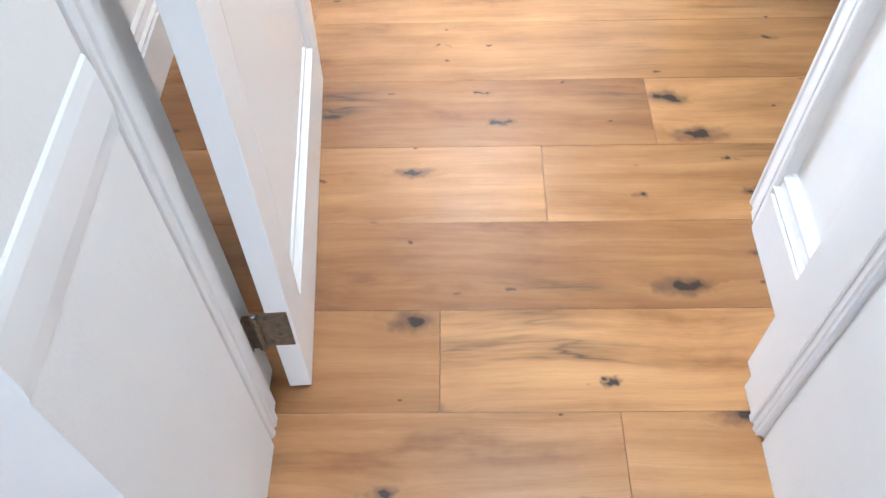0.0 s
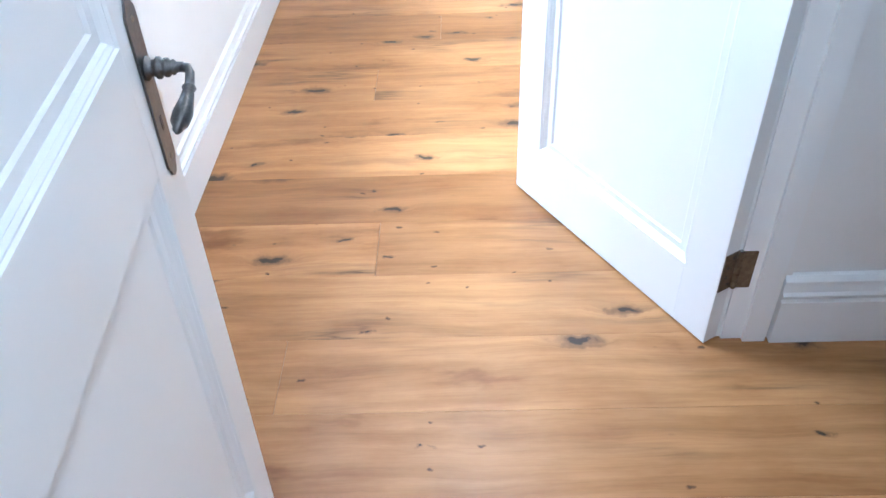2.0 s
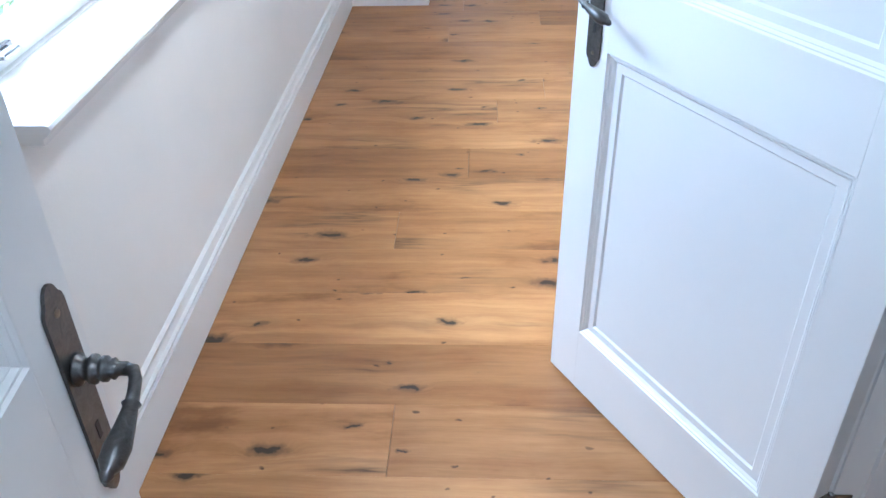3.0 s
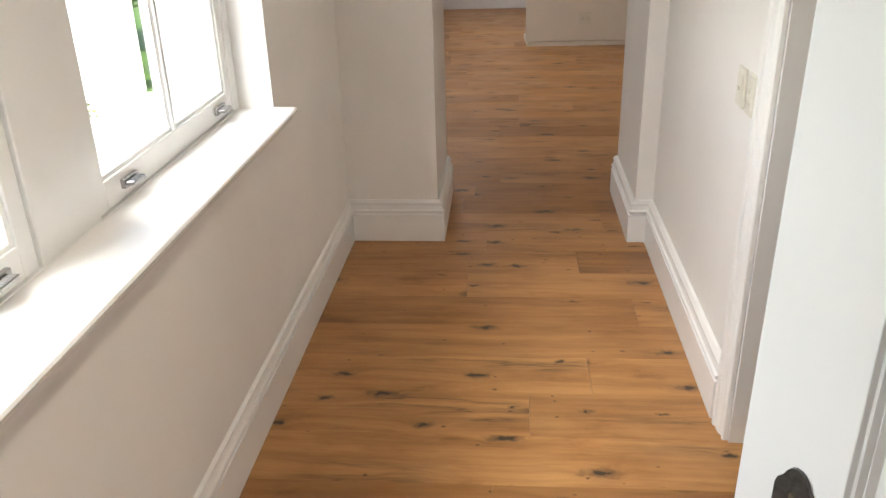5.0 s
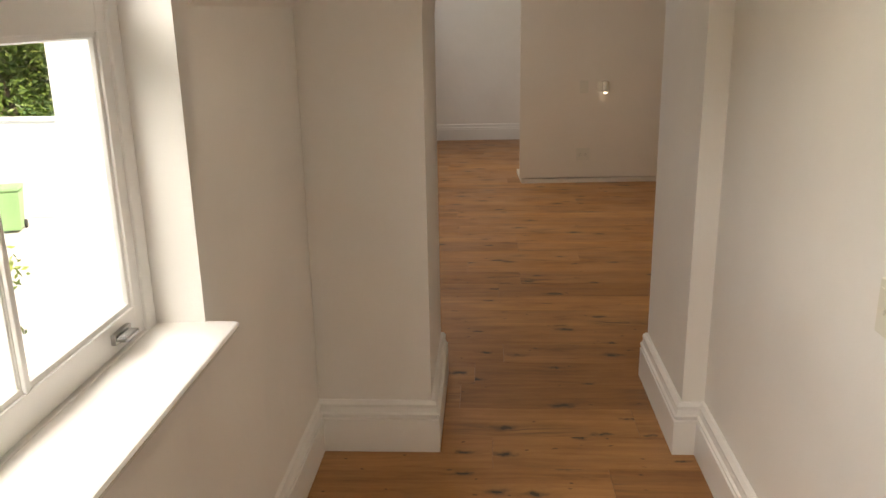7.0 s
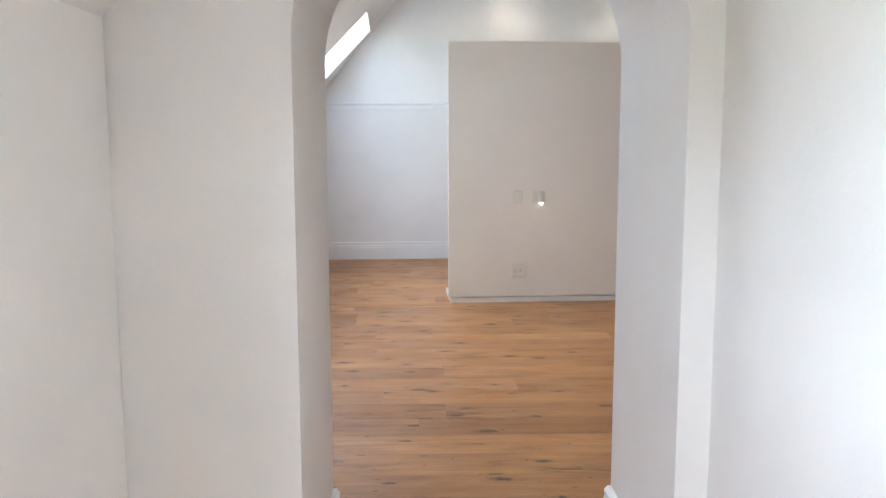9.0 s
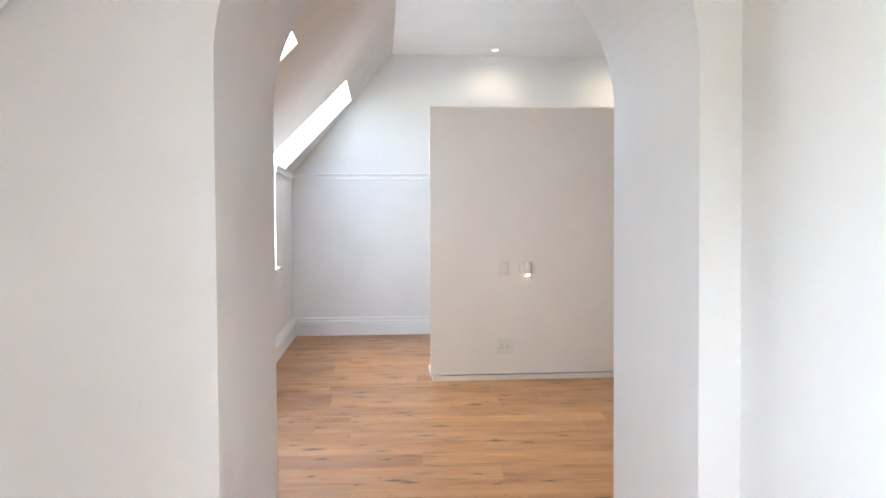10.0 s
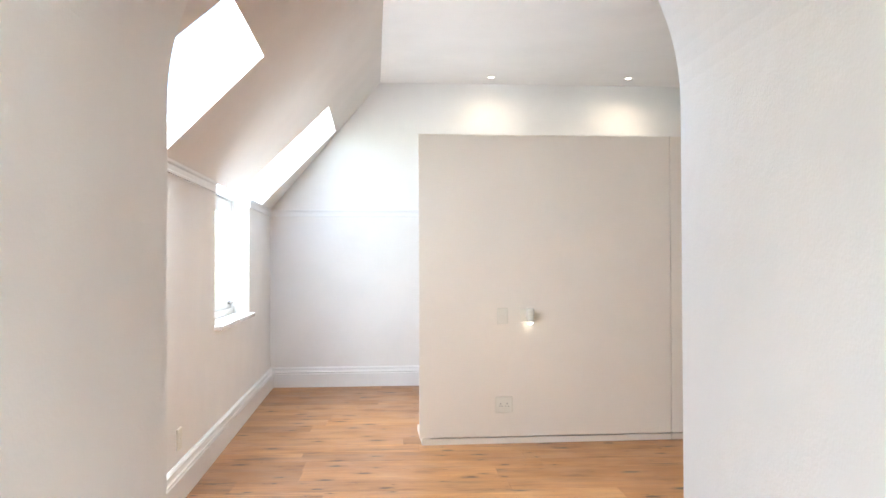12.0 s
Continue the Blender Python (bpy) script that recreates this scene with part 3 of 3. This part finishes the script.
panel_door("door", "open white panelled door with aged pewter lever and brass hinges", pose(0.058, 0.645, 0, 0, 1.05, 0) @ pose(0, 0, 0, 0, 0, 93.6), 0.903, 0.042,
           [(-0.050, 0.0600), (-0.050, 0.0625), (-0.004, 0.0625), (-0.004, 0.042), (-0.0065, 0.042), (-0.0065, 0.0600)], (-0.016, 0.040), 0.040, (0.930, 1.115), 0.098)
panel_door("door", "white panelled door standing open into the passage, aged pewter lever", pose(1.054, 1.984, 0, 0, 0.5, 0) @ pose(0, 0, 0, 0, 0, 121.9), 0.806, -0.024,
           [(-0.0060, -0.0250), (-0.0260, -0.0574), (-0.0281, -0.0561), (-0.0081, -0.0237)], (-0.018, 0.020), 0.064, (0.938, 1.092))


# ---- windows ----
def casement(win, y0, y1, x, z0, z1, bars, rail):
    """A sash with glazing bars: y0..y1 wide, its inner face at x, on the room's side."""
    s = part("sash", boxes((x - 0.045, x, y0, y0 + 0.05, z0, z1), (x - 0.045, x, y1 - 0.05, y1, z0, z1), (x - 0.045, x, y0 + 0.05, y1 - 0.05, z0, z0 + 0.068),
                           (x - 0.045, x, y0 + 0.05, y1 - 0.05, z1 - 0.05, z1), bevel=0.002), GLOSS, win)
    f0, f1, g0, g1 = y0 + 0.05, y1 - 0.05, z0 + 0.068, z1 - 0.05
    part("glazing_rail", boxes((x - 0.045, x, f0, f1, rail, rail + 0.078), bevel=0.003), GLOSS, s)
    for b in bars:
        part("glazing_bar", boxes((x - 0.036, x - 0.010, b - 0.017, b + 0.017, g0, g1), (x - 0.030, x + 0.0, b - 0.008, b + 0.008, g0, g1), bevel=0.002), GLOSS, s)
    edges = [f0] + list(bars) + [f1]
    for a, c in zip(edges, edges[1:]):
        for lo, hi in ((g0, rail), (rail + 0.078, g1)):
            bead = sweep([(x - 0.006, a + 0.001, lo), (x - 0.006, c - 0.001, lo), (x - 0.006, c - 0.001, hi), (x - 0.006, a + 0.001, hi)], (1, 0, 0),
                         [(0, 0), (0.010, -0.002), (0.014, -0.010), (0, -0.012)], closed=True)
            part("glazing_bead", bead, GLOSS, s)
            p = part("pane", boxes((x - 0.026, x - 0.022, a, c, lo, hi)), GLASS, s, "clear window glass")
            p.visible_shadow = False
    return s


def latch(win, x, y, z):
    l = part("latch", boxes((x - 0.001, x + 0.012, y - 0.038, y + 0.038, z - 0.002, z + 0.022), bevel=0.002), CHROME, win, "satin chrome window latch")
    part("latch_tongue", boxes((x + 0.012, x + 0.036, y - 0.038, y + 0.024, z + 0.006, z + 0.017), bevel=0.003), CHROME, l)
    return l


WX = -0.138      # inner face of the window frame, from the skirting's line
w = tagged(new("window_1"), "white painted casement window with two sashes and chrome latches", kind="structure")
w.matrix_basis = ML
FZ0, FZ1 = SILLZ + 0.002, HEADZ
part("window_frame", boxes((WX - 0.09, WX + 0.012, WIN0, WIN0 + 0.055, FZ0, FZ1), (WX - 0.09, WX + 0.012, WIN1 - 0.05, WIN1, FZ0, FZ1),
                           (WX - 0.09, WX + 0.012, -1.185, -0.937, FZ0, FZ1), (WX - 0.09, WX + 0.012, WIN0, WIN1, FZ1 - 0.05, FZ1),
                           (WX - 0.09, WX + 0.014, WIN0, WIN1, FZ0, FZ0 + 0.045), bevel=0.003), GLOSS, w)
for y0, y1, bars in ((-2.29, -1.19, (-1.74,)), (-0.935, 0.024, (-0.455,))):
    casement(w, y0, y1, WX + 0.004, FZ0 + 0.047, FZ1 - 0.052, bars, 1.620)
    for yy in (y0 + 0.16, y1 - 0.14):
        latch(w, WX + 0.006, yy, FZ0 + 0.075)
part("window_sill", sweep([(0, WIN0 - 0.02, 0.922), (0, WIN1 + 0.008, 0.922)], (0, 0, 1),
                          [(-0.068, 0.026), (-0.072, 0.020), (-0.068, 0.012), (-0.060, 0.006), (-0.052, 0.0), (-0.052, -0.012), (0.018, -0.012), (0.018, -0.002), (0.165, -0.002), (0.165, 0.028), (0, 0.028), (-0.062, 0.028)]), SILLM, w)

w2 = tagged(new("window_2"), "white painted casement window under the roof slope", kind="structure")
w2.matrix_basis = MB
part("window_frame", boxes((-0.22, -0.15, BW0, BW0 + 0.05, 0.88, BK + 0.05), (-0.22, -0.15, BW1 - 0.05, BW1, 0.88, BK + 0.05),
                           (-0.22, -0.15, BW0, BW1, 0.88, 0.93), (-0.22, -0.15, BW0, BW1, BK - 0.02, BK + 0.05), bevel=0.002), GLOSS, w2)
casement(w2, BW0 + 0.05, BW1 - 0.05, -0.165, 0.93, BK - 0.02, (), 1.74)
part("window_sill", boxes((-0.17, 0.03, BW0 - 0.03, BW1 + 0.03, 0.85, 0.882), bevel=0.005), SILLM, w2)
latch(w2, -0.16, BW1 - 0.2, 0.97)
latch(w2, -0.16, BW0 + 0.2, 0.97)

for n, (lo0, lo1, hi0, hi1, zt) in enumerate(RL):
    r = tagged(new("rooflight_%d" % (n + 1)), "fixed rooflight set in the sloping ceiling", kind="structure")
    r.matrix_basis = MB
    k = math.hypot(1, TAN)
    o = Vector((-TAN / k * 0.11, 0, 1 / k * 0.11))
    q = [Vector((slope_point(z), v, z)) + o for v, z in ((lo0 - 0.02, BK - 0.12), (lo1 + 0.02, BK - 0.12), (hi1 + 0.02, zt + 0.03), (hi0 - 0.02, zt + 0.03))]
    bm = bmesh.new()
    a, b = [bm.verts.new(p) for p in q], [bm.verts.new(p + o * 0.04) for p in q]
    bm.faces.new(a)
    bm.faces.new(b)
    for i in range(4):
        bm.faces.new((a[i], a[(i + 1) % 4], b[(i + 1) % 4], b[i]))
    p = part("pane", bm, GLASS, r, "clear rooflight glass")
    p.visible_shadow = False

# ---- fittings ----
def wall_plate(name, label, category, at, w, h, t, buttons, group=""):
    """A moulded cover plate with rockers; buttons are (x, z, half width, half height)."""
    d = thing(name, label, category, at, group)
    part("plate", boxes((-w / 2, w / 2, -t, 0, -h / 2, h / 2), bevel=0.004), PLASTIC, d)
    part("insert", boxes((-w / 2 + 0.012, w / 2 - 0.012, -t - 0.0025, -t + 0.001, -h / 2 + 0.018, h / 2 - 0.018), bevel=0.001), PLASTIC, d)
    for x, z, a, b in buttons:
        part("rocker", boxes((x - a, x + a, -t - 0.007, -t - 0.002, z - b, z + b), bevel=0.0015), PLASTIC, d)
    return d


wall_plate("light_switch", "white light switch with two rockers on the passage wall", "switch", pose(XR, 4.376, 1.05, 0, 0, -90), 0.075, 0.118, 0.011,
           ((0, 0.012, 0.008, 0.006), (0, -0.016, 0.008, 0.006)), "switches in the passage")
wall_plate("light_switch", "white light switch with one rocker on the passage wall", "switch", pose(XR, 4.485, 1.05, 0, 0, -90), 0.075, 0.118, 0.011,
           ((0, -0.004, 0.008, 0.006),), "switches in the passage")

strike = thing("strike_plate", "aged brass strike plate with two openings in the white door frame", "door hardware", pose(XR + 0.09, BD1 - 0.0005, 1.017))
part("plate", boxes((-0.014, 0.014, -0.0018, 0, -0.079, 0.079)), BRASS, strike)
part("lip", boxes((0.010, 0.030, -0.010, -0.0016, -0.048, 0.05), bevel=0.002), BRASS, strike)
part("latch_hole", boxes((-0.008, 0.006, -0.0024, -0.0012, 0.004, 0.038)), DARK, strike)
part("bolt_hole", boxes((-0.008, 0.006, -0.0024, -0.0012, -0.040, -0.004)), DARK, strike)
for dz in (0.066, -0.066):
    part("screw", turned(bmesh.new(), [(0.004, 0), (0.003, 0.001)], pose(-0.002, -0.0018, dz, 90), 10), PEWTER, strike)

# bedroom partition of lacquered cupboard panels
MP = MB @ pose(1.392, -2.845, 0, 0, 0, 0.6)
part_wall = thing("cupboard", "pale lacquered freestanding cupboard back with a shadow gap above its plinth", "cupboard", MP)
part("back_panel", boxes((0, 1.868, 0, 0.022, 0.052, 2.245), bevel=0.0015), CUP, part_wall)
part("body", boxes((0.055, 1.868, 0.024, 0.6, 0.052, 2.24)), CUP, part_wall)
part("plinth", boxes((0.020, 1.868, 0.006, 0.55, 0.0, 0.043)), CUP, part_wall)
part_wall2 = thing("cupboard", "pale lacquered cupboard unit beside the first", "cupboard", MP)
part("back_panel", boxes((1.872, 3.7, 0, 0.022, 0.052, 2.245), bevel=0.0015), CUP, part_wall2)
part("body", boxes((1.874, 3.7, 0.024, 0.6, 0.052, 2.24)), CUP, part_wall2)
part("plinth", boxes((1.874, 3.7, 0.006, 0.55, 0.0, 0.043)), CUP, part_wall2)
wall_plate("light_switch", "white light switch on the cupboard back beside the reading lamp", "switch", MP @ pose(0.605, -0.0005, 0.925), 0.082, 0.118, 0.011, ((0, 0, 0.006, 0.006),))
sock = wall_plate("double_socket", "white double socket outlet low on the cupboard back", "socket", MP @ pose(0.612, -0.0005, 0.283), 0.128, 0.118, 0.011, ())
for sx in (-0.024, 0.024):
    for dx, dz, r in ((0, 0.008, 0.0042), (-0.0095, -0.010, 0.0034), (0.0095, -0.010, 0.0034)):
        part("pin_hole", turned(bmesh.new(), [(r, 0), (r, 0.001)], pose(sx + dx, -0.0135, dz, 90), 10), DARK, sock)
lampb = thing("reading_lamp", "small white reading lamp, lit, on the pale cupboard back", "lamp", MP @ pose(0.79, -0.0005, 0.925))
part("backplate", boxes((-0.055, 0.0, -0.012, 0, -0.042, 0.05), bevel=0.003), PLASTIC, lampb)
part("barrel", turned(bmesh.new(), [(0.026, -0.045), (0.028, -0.04), (0.028, 0.05), (0.026, 0.055)], pose(0.012, -0.05, 0.0), 24), PLASTIC, lampb, smooth=False)
part("bracket", boxes((-0.01, 0.01, -0.03, -0.01, -0.01, 0.01)), PLASTIC, lampb)
part("bulb", turned(bmesh.new(), [(0.002, -0.062), (0.014, -0.058), (0.019, -0.047), (0.019, -0.043)], pose(0.012, -0.05, 0.0), 16), BULB, lampb)


def downlight(at, watts, group="bedroom downlights", angle=80, color=(1, 0.78, 0.55)):
    d = thing("downlight", "small white recessed downlight in the ceiling, lit", "downlight", at, group)
    part("rim", turned(bmesh.new(), [(0.030, -0.001), (0.034, -0.006), (0.044, -0.006), (0.046, 0.0), (0.030, 0.0)], None, 28), PLASTIC, d)
    part("lens", turned(bmesh.new(), [(0.029, -0.003), (0.028, -0.004)], None, 24), BULB, d)
    spot = new("downlight_beam", bpy.data.lights.new("downlight_beam", "SPOT"))
    spot.data.energy, spot.data.color, spot.data.spot_size, spot.data.spot_blend, spot.data.shadow_soft_size = watts, color, radians(angle), 0.9, 0.12
    spot.matrix_world = at @ pose(0, 0, -0.02)
    return d


downlight(MB @ pose(2.29, -0.32, BH), 3.6, angle=165)
downlight(MB @ pose(3.74, -0.36, BH), 5, angle=165)
# extra downlight added out of view, to light the cupboard fronts evenly
downlight(MB @ pose(2.0, -4.9, BH), 25, angle=130)
# those at 0.95 and 3.1 are unseen, added to brighten walls, doors and floor
for yy, watts in ((0.95, 12), (3.1, 31), (4.75, 22)):
    downlight(pose(0.62, yy, CH + 0.004), watts, "passage downlights", 150, (1, 0.88, 0.74) if yy > 2 else (1, 0.97, 0.93))
wall_plate("double_socket", "white socket outlet low on the bedroom wall above the skirting", "socket", MB @ pose(-0.02, -4.05, 0.34, 0, 0, 90), 0.10, 0.118, 0.011, ((0, 0, 0.006, 0.006),))

# bathroom bits
cab = thing("bathroom_cabinet", "dark bathroom vanity cabinet with a steel handle", "cabinet", pose(2.05, 5.1, 0))
part("body", boxes((-0.35, 0.5, -0.35, 0.13, 0.35, 0.85), bevel=0.004), RUBBER, cab)
part("door", boxes((-0.34, 0.49, -0.37, -0.352, 0.36, 0.84), bevel=0.002), RUBBER, cab)
part("handle", tube(bmesh.new(), [(-0.30, -0.39, 0.5), (-0.30, -0.40, 0.52), (-0.30, -0.40, 0.74), (-0.30, -0.39, 0.76)], [0.005] * 4), CHROME, cab)


# ---- outside ----
GZ = -3.0
structure("ground", boxes((-400, 400, -400, 400, GZ - 0.3, GZ)), LAWN)
structure("pavement", boxes((-19.0, -1.2, -6.0, 21.4, GZ, GZ + 0.03)), PAVING)
# upright outer walls that close the house shell; no roofing in this piece
structure("roof", boxes((-1.14, -0.70, -3.4, 6.3, GZ, -0.31), (-1.5, -1.2, 6.3, 14.9, GZ, -0.31), (6.4, 6.6, -3.4, 14.9, GZ, 2.6), (-1.1, 6.6, -3.6, -3.4, GZ, 2.6), (-1.1, 6.6, 14.9, 15.1, GZ, 2.6)), OUTW)
structure("roof_1", boxes((0.9, 6.7, -3.7, 15.2, 3.6, 3.75)), ROOF)


def garden_wall(x0, x1, y, top):
    g = tagged(new("garden_wall"), "tall white rendered garden wall with a coping", kind="structure")
    part("wall", boxes((x0, x1, y, y + 0.22, GZ, top)), OUTW, g)
    part("coping", boxes((x0, x1, y - 0.04, y + 0.26, top, top + 0.07), bevel=0.01), OUTW, g)
    return g


garden_wall(-40, -8.6, 21.5, -0.65)
garden_wall(-7.8, -3.0, 21.5, -0.4)
b = thing("wheelie_bin", "green plastic wheelie bin on the paving by the white wall", "bin", pose(-10.45, 20.2, GZ + 0.03, 0, 0, 20))
bm = bmesh.new()
lo = [bm.verts.new(p) for p in ((-0.22, -0.26, 0.06), (0.22, -0.26, 0.06), (0.22, 0.24, 0.06), (-0.22, 0.24, 0.06))]
hi = [bm.verts.new(p) for p in ((-0.29, -0.34, 0.96), (0.29, -0.34, 0.96), (0.29, 0.34, 0.96), (-0.29, 0.34, 0.96))]
bm.faces.new(lo)
bm.faces.new(hi)
for i in range(4):
    bm.faces.new((lo[i], lo[(i + 1) % 4], hi[(i + 1) % 4], hi[i]))
bmesh.ops.bevel(bm, geom=list(bm.edges), offset=0.025, segments=2, affect="EDGES")
part("body", bm, BIN, b)
part("lid", boxes((-0.31, 0.31, -0.37, 0.36, 0.965, 1.03), bevel=0.025), BIN, b)
part("handle", tube(bmesh.new(), [(-0.25, 0.39, 0.98), (0.25, 0.39, 0.98)], [0.015, 0.015]), BIN, b)
for sx in (-0.25, 0.25):
    part("wheel", turned(bmesh.new(), [(0.1, -0.025), (0.1, 0.025)], pose(sx, 0.24, 0.1, 0, 90), 20), RUBBER, b)


def leaves(bm, centre, radii, count, size, rng, droop=0.0):
    """Many small folded leaves in an uneven crown."""
    for _ in range(count):
        d = Vector(rng.normal(size=3)).normalized()
        r = rng.random() ** 0.45
        lump = 0.75 + 0.35 * noise.noise(Vector(centre) * 1.7 + d * 2.2)
        p = Vector(centre) + Vector((d.x * radii[0], d.y * radii[1], d.z * radii[2])) * r * lump
        q = Euler((rng.random() * 6.3, rng.random() * 6.3, rng.random() * 6.3)).to_matrix()
        s = size * (0.6 + 0.8 * rng.random())
        pts = [(0, -s, 0), (0.38 * s, 0, 0.08 * s), (0, s, 0), (-0.38 * s, 0, 0.08 * s)]
        v = [bm.verts.new(p + q @ Vector(c)) for c in pts]
        bm.faces.new((v[0], v[1], v[2]))
        bm.faces.new((v[0], v[2], v[3]))


def plant(name, label, category, at, height, trunk_r, crowns, count, size, mat, seed, group=""):
    d = thing(name, label, category, at, group)
    rng = np.random.default_rng(seed)
    bm = bmesh.new()
    top = crowns[0][0]
    tube(bm, [(0, 0, 0), (0.05 * height, 0.02 * height, height * 0.35), (top[0] * 0.6, top[1] * 0.6, height * 0.7), (top[0], top[1], height)], [trunk_r, trunk_r * 0.8, trunk_r * 0.5, trunk_r * 0.2], 9)
    for c, r in crowns:
        tube(bm, [(0.04 * height, 0.02 * height, height * 0.4), (c[0] * 0.5, c[1] * 0.5, (c[2] + height * 0.4) / 2), c], [trunk_r * 0.5, trunk_r * 0.35, trunk_r * 0.15], 7)
    part("trunk", bm, BARK, d)
    bm = bmesh.new()
    for c, r in crowns:
        leaves(bm, c, r, count // len(crowns), size, rng)
    part("crown", bm, mat, d)
    return d


rng = np.random.default_rng(5)
for k in range(9):
    x, y = -26 + 2.3 * k + rng.random() * 0.8, 25.5 + rng.random() * 2.5
    cr = [((rng.normal() * 0.9, rng.normal() * 0.7, 1.9 + 0.65 * i + rng.random() * 0.8), (2.0, 1.7, 1.5)) for i in range(5)]
    plant("tree", "dense green garden tree behind the white wall", "tree", pose(x, y, GZ), 4.6, 0.16, cr, 9000, 0.10, LEAF_L if k % 3 == 0 else LEAF, 100 + k, "trees behind the garden wall")
plant("shrub", "leafy light green shrub reaching up near the window", "shrub", pose(-2.75, 7.2, GZ), 2.7, 0.04,
      [((0.1, 0, 3.2), (0.30, 0.30, 0.3)), ((-0.15, 0.15, 2.75), (0.42, 0.42, 0.45)), ((0.15, -0.2, 1.8), (0.5, 0.5, 0.6))], 2000, 0.028, LEAF_L, 11, "shrubs under the window")
plant("shrub", "slender leafy shrub reaching up near the window", "shrub", pose(-2.35, 5.2, GZ), 3.2, 0.04,
      [((0.05, 0, 3.4), (0.3, 0.4, 0.35)), ((-0.1, 0.1, 2.9), (0.32, 0.4, 0.5)), ((0.1, -0.1, 2.2), (0.4, 0.4, 0.6))], 2600, 0.030, LEAF_L, 14, "shrubs under the window")
plant("hedge", "clipped light green hedge on the lawn beyond the wall", "hedge", pose(-8.5, 24.0, GZ), 0.8, 0.05, [((0, 0, 0.7), (0.8, 0.8, 0.6)), ((0.5, 0.3, 0.6), (0.8, 0.8, 0.6))], 5000, 0.05, LEAF_L, 12)
plant("tree", "slender garden tree with a bare trunk", "tree", pose(-9.3, 26.0, GZ), 3.6, 0.09, [((0.1, 0, 3.7), (1.2, 1.2, 1.1)), ((0.4, 0.2, 3.1), (0.9, 0.9, 0.6))], 7000, 0.06, LEAF, 13)

# ---- floor planks, each a piece of the floor ----
PW, PY0 = 0.2385, 0.587
floor = bpy.data.objects["floor"]
JOINTS = {1: (), 4: (), 6: (), 8: (), 10: (), 12: (), 14: (), 17: (), -1: (0.702,), 0: (0.343,), 2: (0.591,), 3: (0.880,), 5: (-0.02,), 7: (0.19,), 9: (0.72,), 11: (0.12,), 13: (0.364,), 15: (0.48,), 16: (0.70,), 18: (0.93,), 19: (0.23,), 21: (0.30,)}
rng = np.random.default_rng(3)
shared = {}


def plank(x0, x1, y0, y1):
    g = 0.0005
    key = (round(x1 - x0, 2), round(y1 - y0, 3))
    if key not in shared:
        hx, hy, c, t = key[0] / 2 - g, key[1] / 2 - g * 0.3, 0.0006, 0.02
        bm = bmesh.new()
        rings = [[bm.verts.new((sx * (hx - i), sy * (hy - i), z)) for sx, sy in ((-1, -1), (1, -1), (1, 1), (-1, 1))] for i, z in ((0, -t), (0, -c), (c, 0))]
        for a, b_ in zip(rings, rings[1:]):
            for k in range(4):
                bm.faces.new((a[k], a[(k + 1) % 4], b_[(k + 1) % 4], b_[k]))
        bm.faces.new(rings[2])
        bmesh.ops.recalc_face_normals(bm, faces=bm.faces)
        me = bpy.data.meshes.new("plank")
        bm.to_mesh(me)
        bm.free()
        me.materials.append(OAK)
        shared[key] = me
    ob = new("plank", shared[key])
    ob.location = ((x0 + x1) / 2, (y0 + y1) / 2, 0)
    ob.parent = floor
    return ob


def plank_row(k, x0, x1, joints=None):
    y0 = PY0 + k * PW
    if joints is None:
        cuts, x = [], x0 + 0.4 + 1.4 * rng.random()
        while x < x1 - 0.3:
            cuts.append(round(x, 2))
            x += 1.2 + 0.9 * rng.random()
    else:
        cuts = list(joints)
    ends = [x0] + cuts + [x1]
    for a, b_ in zip(ends, ends[1:]):
        plank(a, b_, y0, y0 + PW)


for k in range(-12, 57):
    y = PY0 + k * PW
    if y < 0.55:
        plank_row(k, -0.9 if k > -8 else -1.6, 2.9, JOINTS.get(k))
    elif y < 1.95:
        plank_row(k, -0.75, 2.8, JOINTS.get(k))
    elif y < 6.1:
        plank_row(k, -0.55, 1.2, JOINTS.get(k))
    else:
        plank_row(k, -1.1, 4.9)
